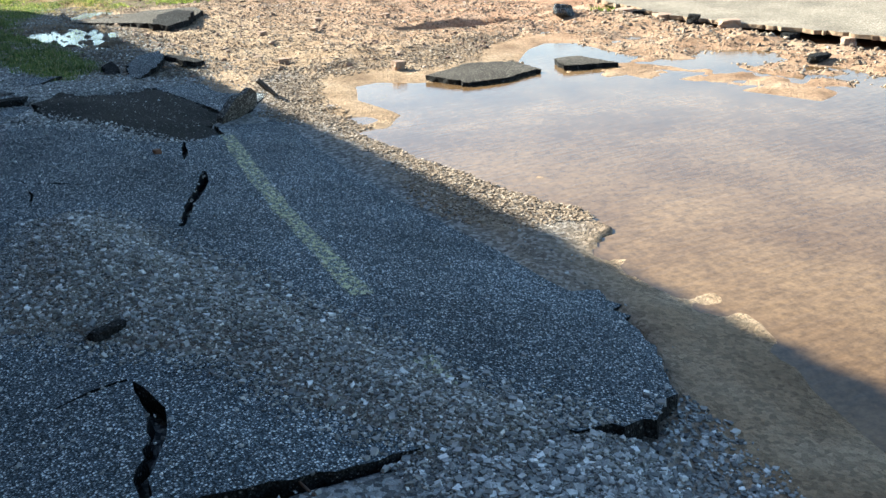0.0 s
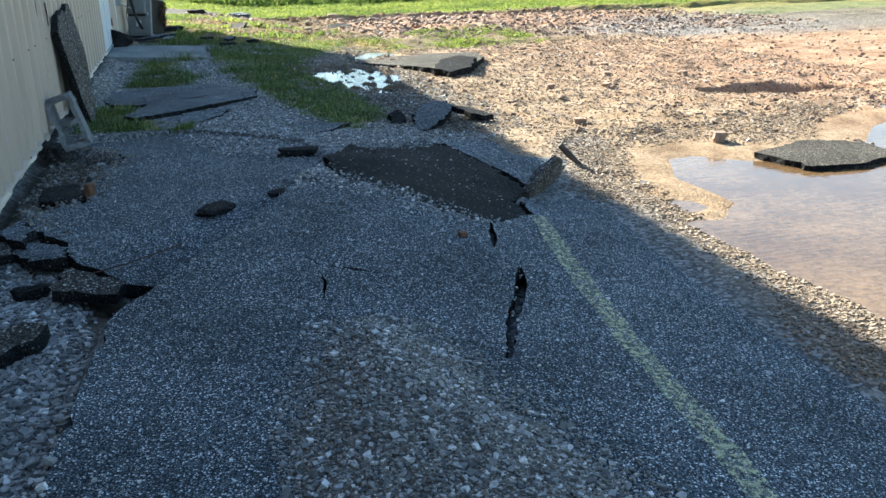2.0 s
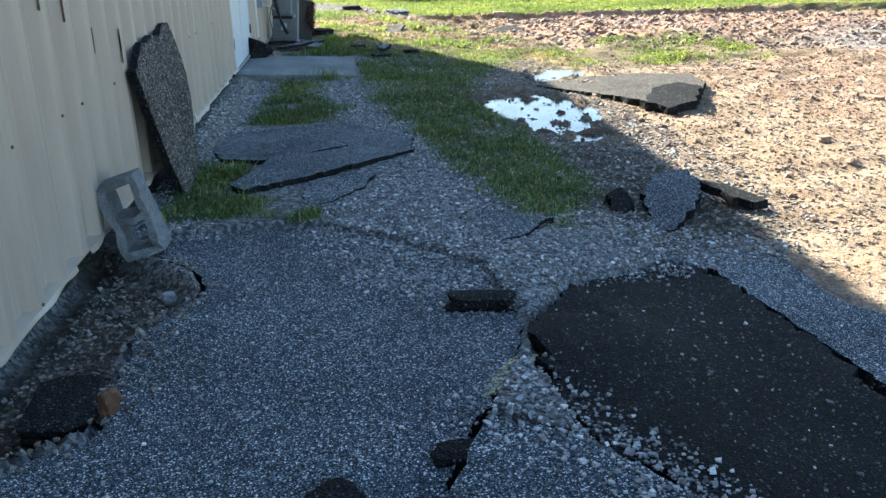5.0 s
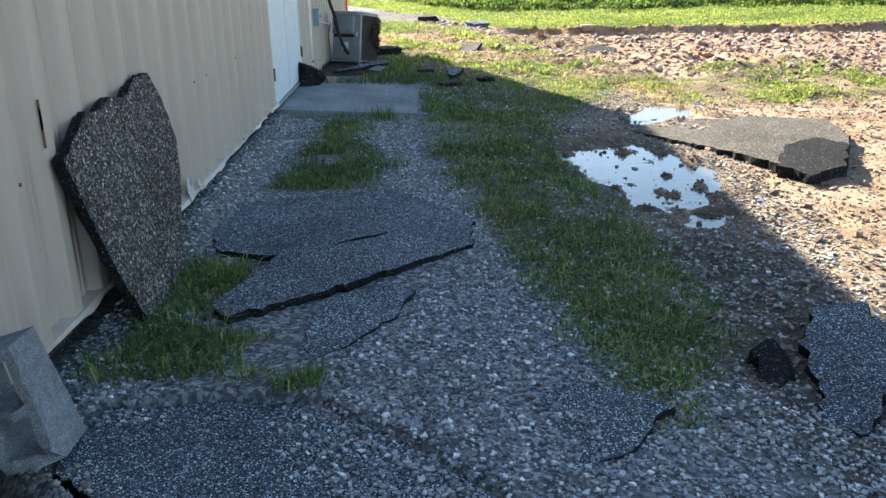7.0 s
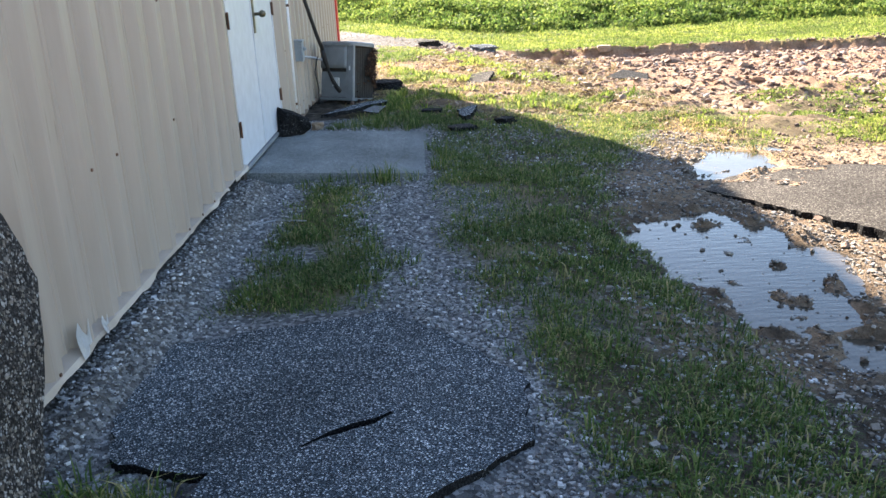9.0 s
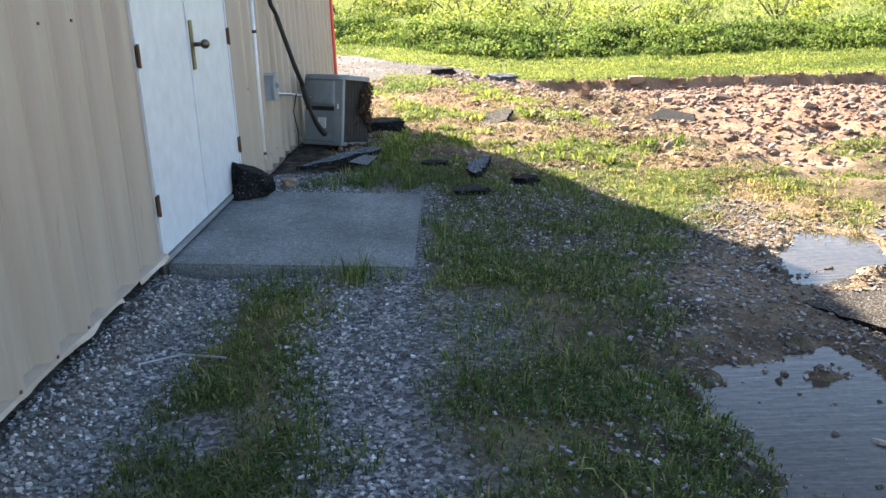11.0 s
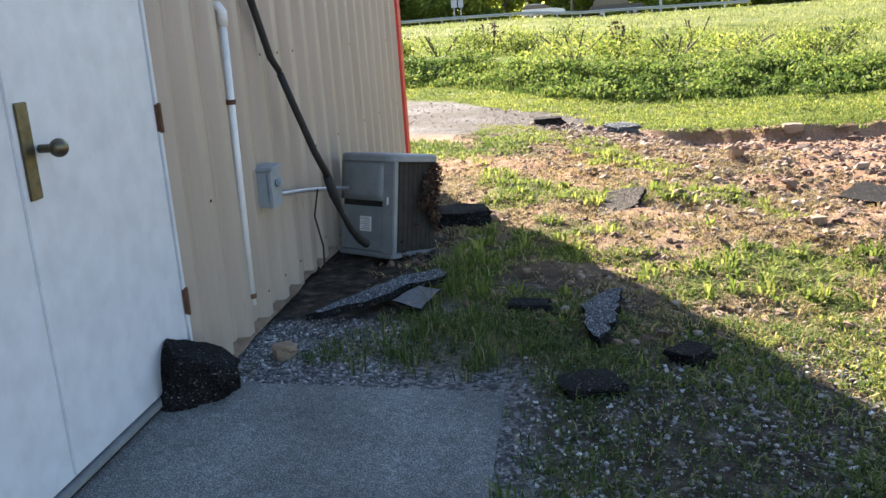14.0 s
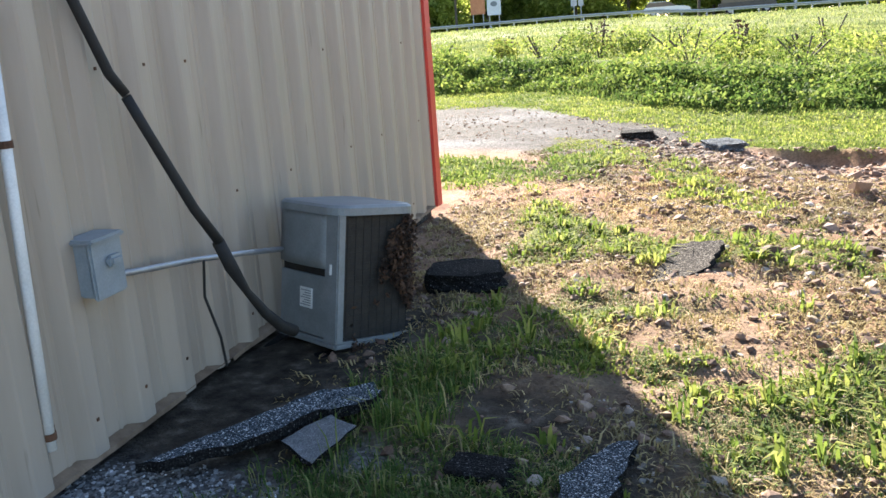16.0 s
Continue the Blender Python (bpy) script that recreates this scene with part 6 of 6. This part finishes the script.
painted_line([(0.56, 6.36), (0.73, 6.68)], 0.1, left_top)

# pale road with its undercut edge, east of the puddle
def road_top(x, y):
    return 0.075 + 0 * x + (fractal(x, y, 1.5, 97, 3) - 0.5) * 0.02


EAST = [(8.3, 9.3), (8.02, 8.35), (7.8, 7.65), (7.77, 7.0), (7.75, 6.5), (7.92, 5.9), (7.98, 4.8), (7.95, 2.0), (7.9, -4.0), (26, -4.0), (26, 14.0), (12, 11.0), (9.0, 9.6)]
tagged(plate("road", EAST, road_top, 0.04, LIGHT_ROAD, (), 0.4, 55, 0.025, EARTH, 0.6), "pale road surface with an undercut broken edge", "road", kind="structure")
# ---------------------------------------------------------------- the highway in the distance
bm = bmesh.new()
row = []
for k in range(60):
    x = -150 + 6 * k
    z = float(np.max(ground_z(np.array([x, x, x]), np.array([107.0, 112.0, 118.0])))) + 0.05
    row.append((bm.verts.new((x, 107.5, z)), bm.verts.new((x, 118, z + 0.05))))
for (a, b2), (c, d) in zip(row, row[1:]):
    bm.faces.new((a, c, d, b2))
tagged(part("highway", bm, TARMAC), "grey highway along the top of the bank", "road", kind="structure")
rail = tagged(new("guardrail"), "steel highway guardrail on short posts", "guardrail")
gz = lambda x, y: float(ground_z(np.array(x), np.array(y)))
bm = bmesh.new()
ring = []
for k in range(31):
    x = -52 + 2.4 * k
    z = gz(x, 106.5)
    ring.append([bm.verts.new((x, 106.4 + o, z + h)) for o, h in ((0, 0.45), (-0.06, 0.5), (-0.06, 0.56), (0, 0.6), (-0.06, 0.65), (-0.06, 0.71), (0, 0.76), (0.02, 0.76), (0.02, 0.45))])
for p, q in zip(ring, ring[1:]):
    for j in range(9):
        bm.faces.new((p[j], p[(j + 1) % 9], q[(j + 1) % 9], q[j]))
part("rail", bm, GALV, rail)
for k in range(30):
    x = -52 + 2.4 * k
    part("post", boxed(x - 0.07, x + 0.07, 106.45, 106.65, gz(x, 106.5) - 0.3, gz(x, 106.5) + 0.7), GALV, rail)


def sign(label, x, y, z, w, h, mat, legs=2):
    ob = tagged(new("road_sign"), label, "sign")
    ob.location = (x, y, 0)
    part("panel", boxed(-w / 2, w / 2, -0.04, 0.0, z - h / 2, z + h / 2, bevel=0.01), mat, ob)
    for k in range(legs):
        a = 0 if legs == 1 else (k - 0.5) * w * 0.7
        part("post", boxed(a - 0.05, a + 0.05, 0.005, 0.1, gz(x, y) - 0.3, z + h / 2), GALV, ob)
    return ob


ORANGE = painted("faded orange board", (0.45, 0.16, 0.06), (0.6, 0.25, 0.1), 2, 0.5)
white_sign = sign("white roadside sign board with a grey emblem", -21.0, 121, 4.7, 1.7, 2.2, PIPE)
bm = bmesh.new()
bmesh.ops.create_circle(bm, cap_ends=True, radius=0.42, segments=16, matrix=pose(0, -0.045, 4.9, 90) @ Matrix.Diagonal((1, 0.7, 1, 1)))
part("emblem", bm, GREY_STEEL, white_sign, "dark oval emblem")
sign("orange roadside sign board", -23.0, 121, 4.9, 1.8, 2.2, ORANGE)
sign("small road sign seen from behind", -11.2, 119, 4.3, 0.7, 0.9, GALV, 1)
sign("small road sign seen from behind", -10.4, 119, 4.3, 0.6, 0.9, GALV, 1)
for x, y, h in ((11.9, 112, 9.0), (2.7, 122, 10.0), (-26, 122, 9.5)):
    tagged(part("utility_pole", tube([(x, y, gz(x, y) - 0.3), (x, y, gz(x, y) + h)], 0.16, 8), GALV if x > 10 else BARK), "tall pole standing beside the highway", "pole")

GLASS = painted("dark car glass", (0.02, 0.025, 0.03), (0.03, 0.035, 0.04), 3, 0.1)
SILVER = painted("silver car paint", (0.42, 0.44, 0.46), (0.48, 0.5, 0.52), 3, 0.3, 0.4, 0.0)
NAVY = painted("dark blue car paint", (0.012, 0.014, 0.02), (0.02, 0.022, 0.03), 3, 0.25, 0.2, 0.0)
TYRE = painted("tyre rubber", (0.015, 0.015, 0.015), (0.03, 0.03, 0.03), 8, 0.85)


def car(label, x, y, z, body_profile, cabin_profile, paint, wheels, r, w=1.75):
    ob = tagged(new("car"), label, "car")
    ob.location = (x, y, z)

    def slab_of(profile, half, inset=0.0):
        bm = bmesh.new()
        a = [bm.verts.new((px, -half + inset, pz)) for px, pz in profile]
        b = [bm.verts.new((px, half - inset, pz)) for px, pz in profile]
        bm.faces.new(a), bm.faces.new(b[::-1])
        for k in range(len(profile)):
            j = (k + 1) % len(profile)
            bm.faces.new((a[k], b[k], b[j], a[j]))
        bmesh.ops.recalc_face_normals(bm, faces=bm.faces)
        bmesh.ops.bevel(bm, geom=bm.edges[:], offset=0.06, segments=2, affect="EDGES")
        return bm
    part("body", slab_of(body_profile, w / 2), paint, ob, smooth=False)
    part("windows", slab_of(cabin_profile, w / 2, 0.1), GLASS, ob, "dark tinted windows")
    top = max(p[1] for p in cabin_profile)
    roof_x = [p[0] for p in cabin_profile if p[1] > top - 0.05]
    part("roof", boxed(min(roof_x) - 0.05, max(roof_x) + 0.05, -w / 2 + 0.14, w / 2 - 0.14, top - 0.03, top + 0.05, bevel=0.03), paint, ob)
    for wx in wheels:
        for wy in (-w / 2 + 0.12, w / 2 - 0.12):
            tyre = part("wheel", tube([(wx, wy - 0.11, r), (wx, wy + 0.11, r)], r, 18), TYRE, ob)
            part("rim", tube([(wx, wy - 0.118, r), (wx, wy + 0.118, r)], r * 0.6, 14), GALV, tyre)
    return ob


car("silver estate car on the highway", -0.6, 110, gz(-0.6, 110) + 0.1, [(-2.3, 0.3), (-2.35, 0.85), (-2.2, 0.95), (1.0, 0.98), (2.1, 0.85), (2.35, 0.6), (2.3, 0.3)], [(-2.2, 0.92), (-1.95, 1.4), (0.1, 1.42), (1.0, 0.94)], SILVER, (-1.4, 1.45), 0.33)
car("dark pickup truck on the highway", 7.2, 110, gz(7.2, 110) + 0.1, [(-2.8, 0.45), (-2.85, 1.1), (-0.5, 1.15), (1.3, 1.2), (2.6, 1.1), (2.75, 0.45)], [(-2.6, 1.1), (-2.4, 1.75), (0.6, 1.8), (1.3, 1.15)], NAVY, (-1.7, 1.75), 0.4, 1.9)
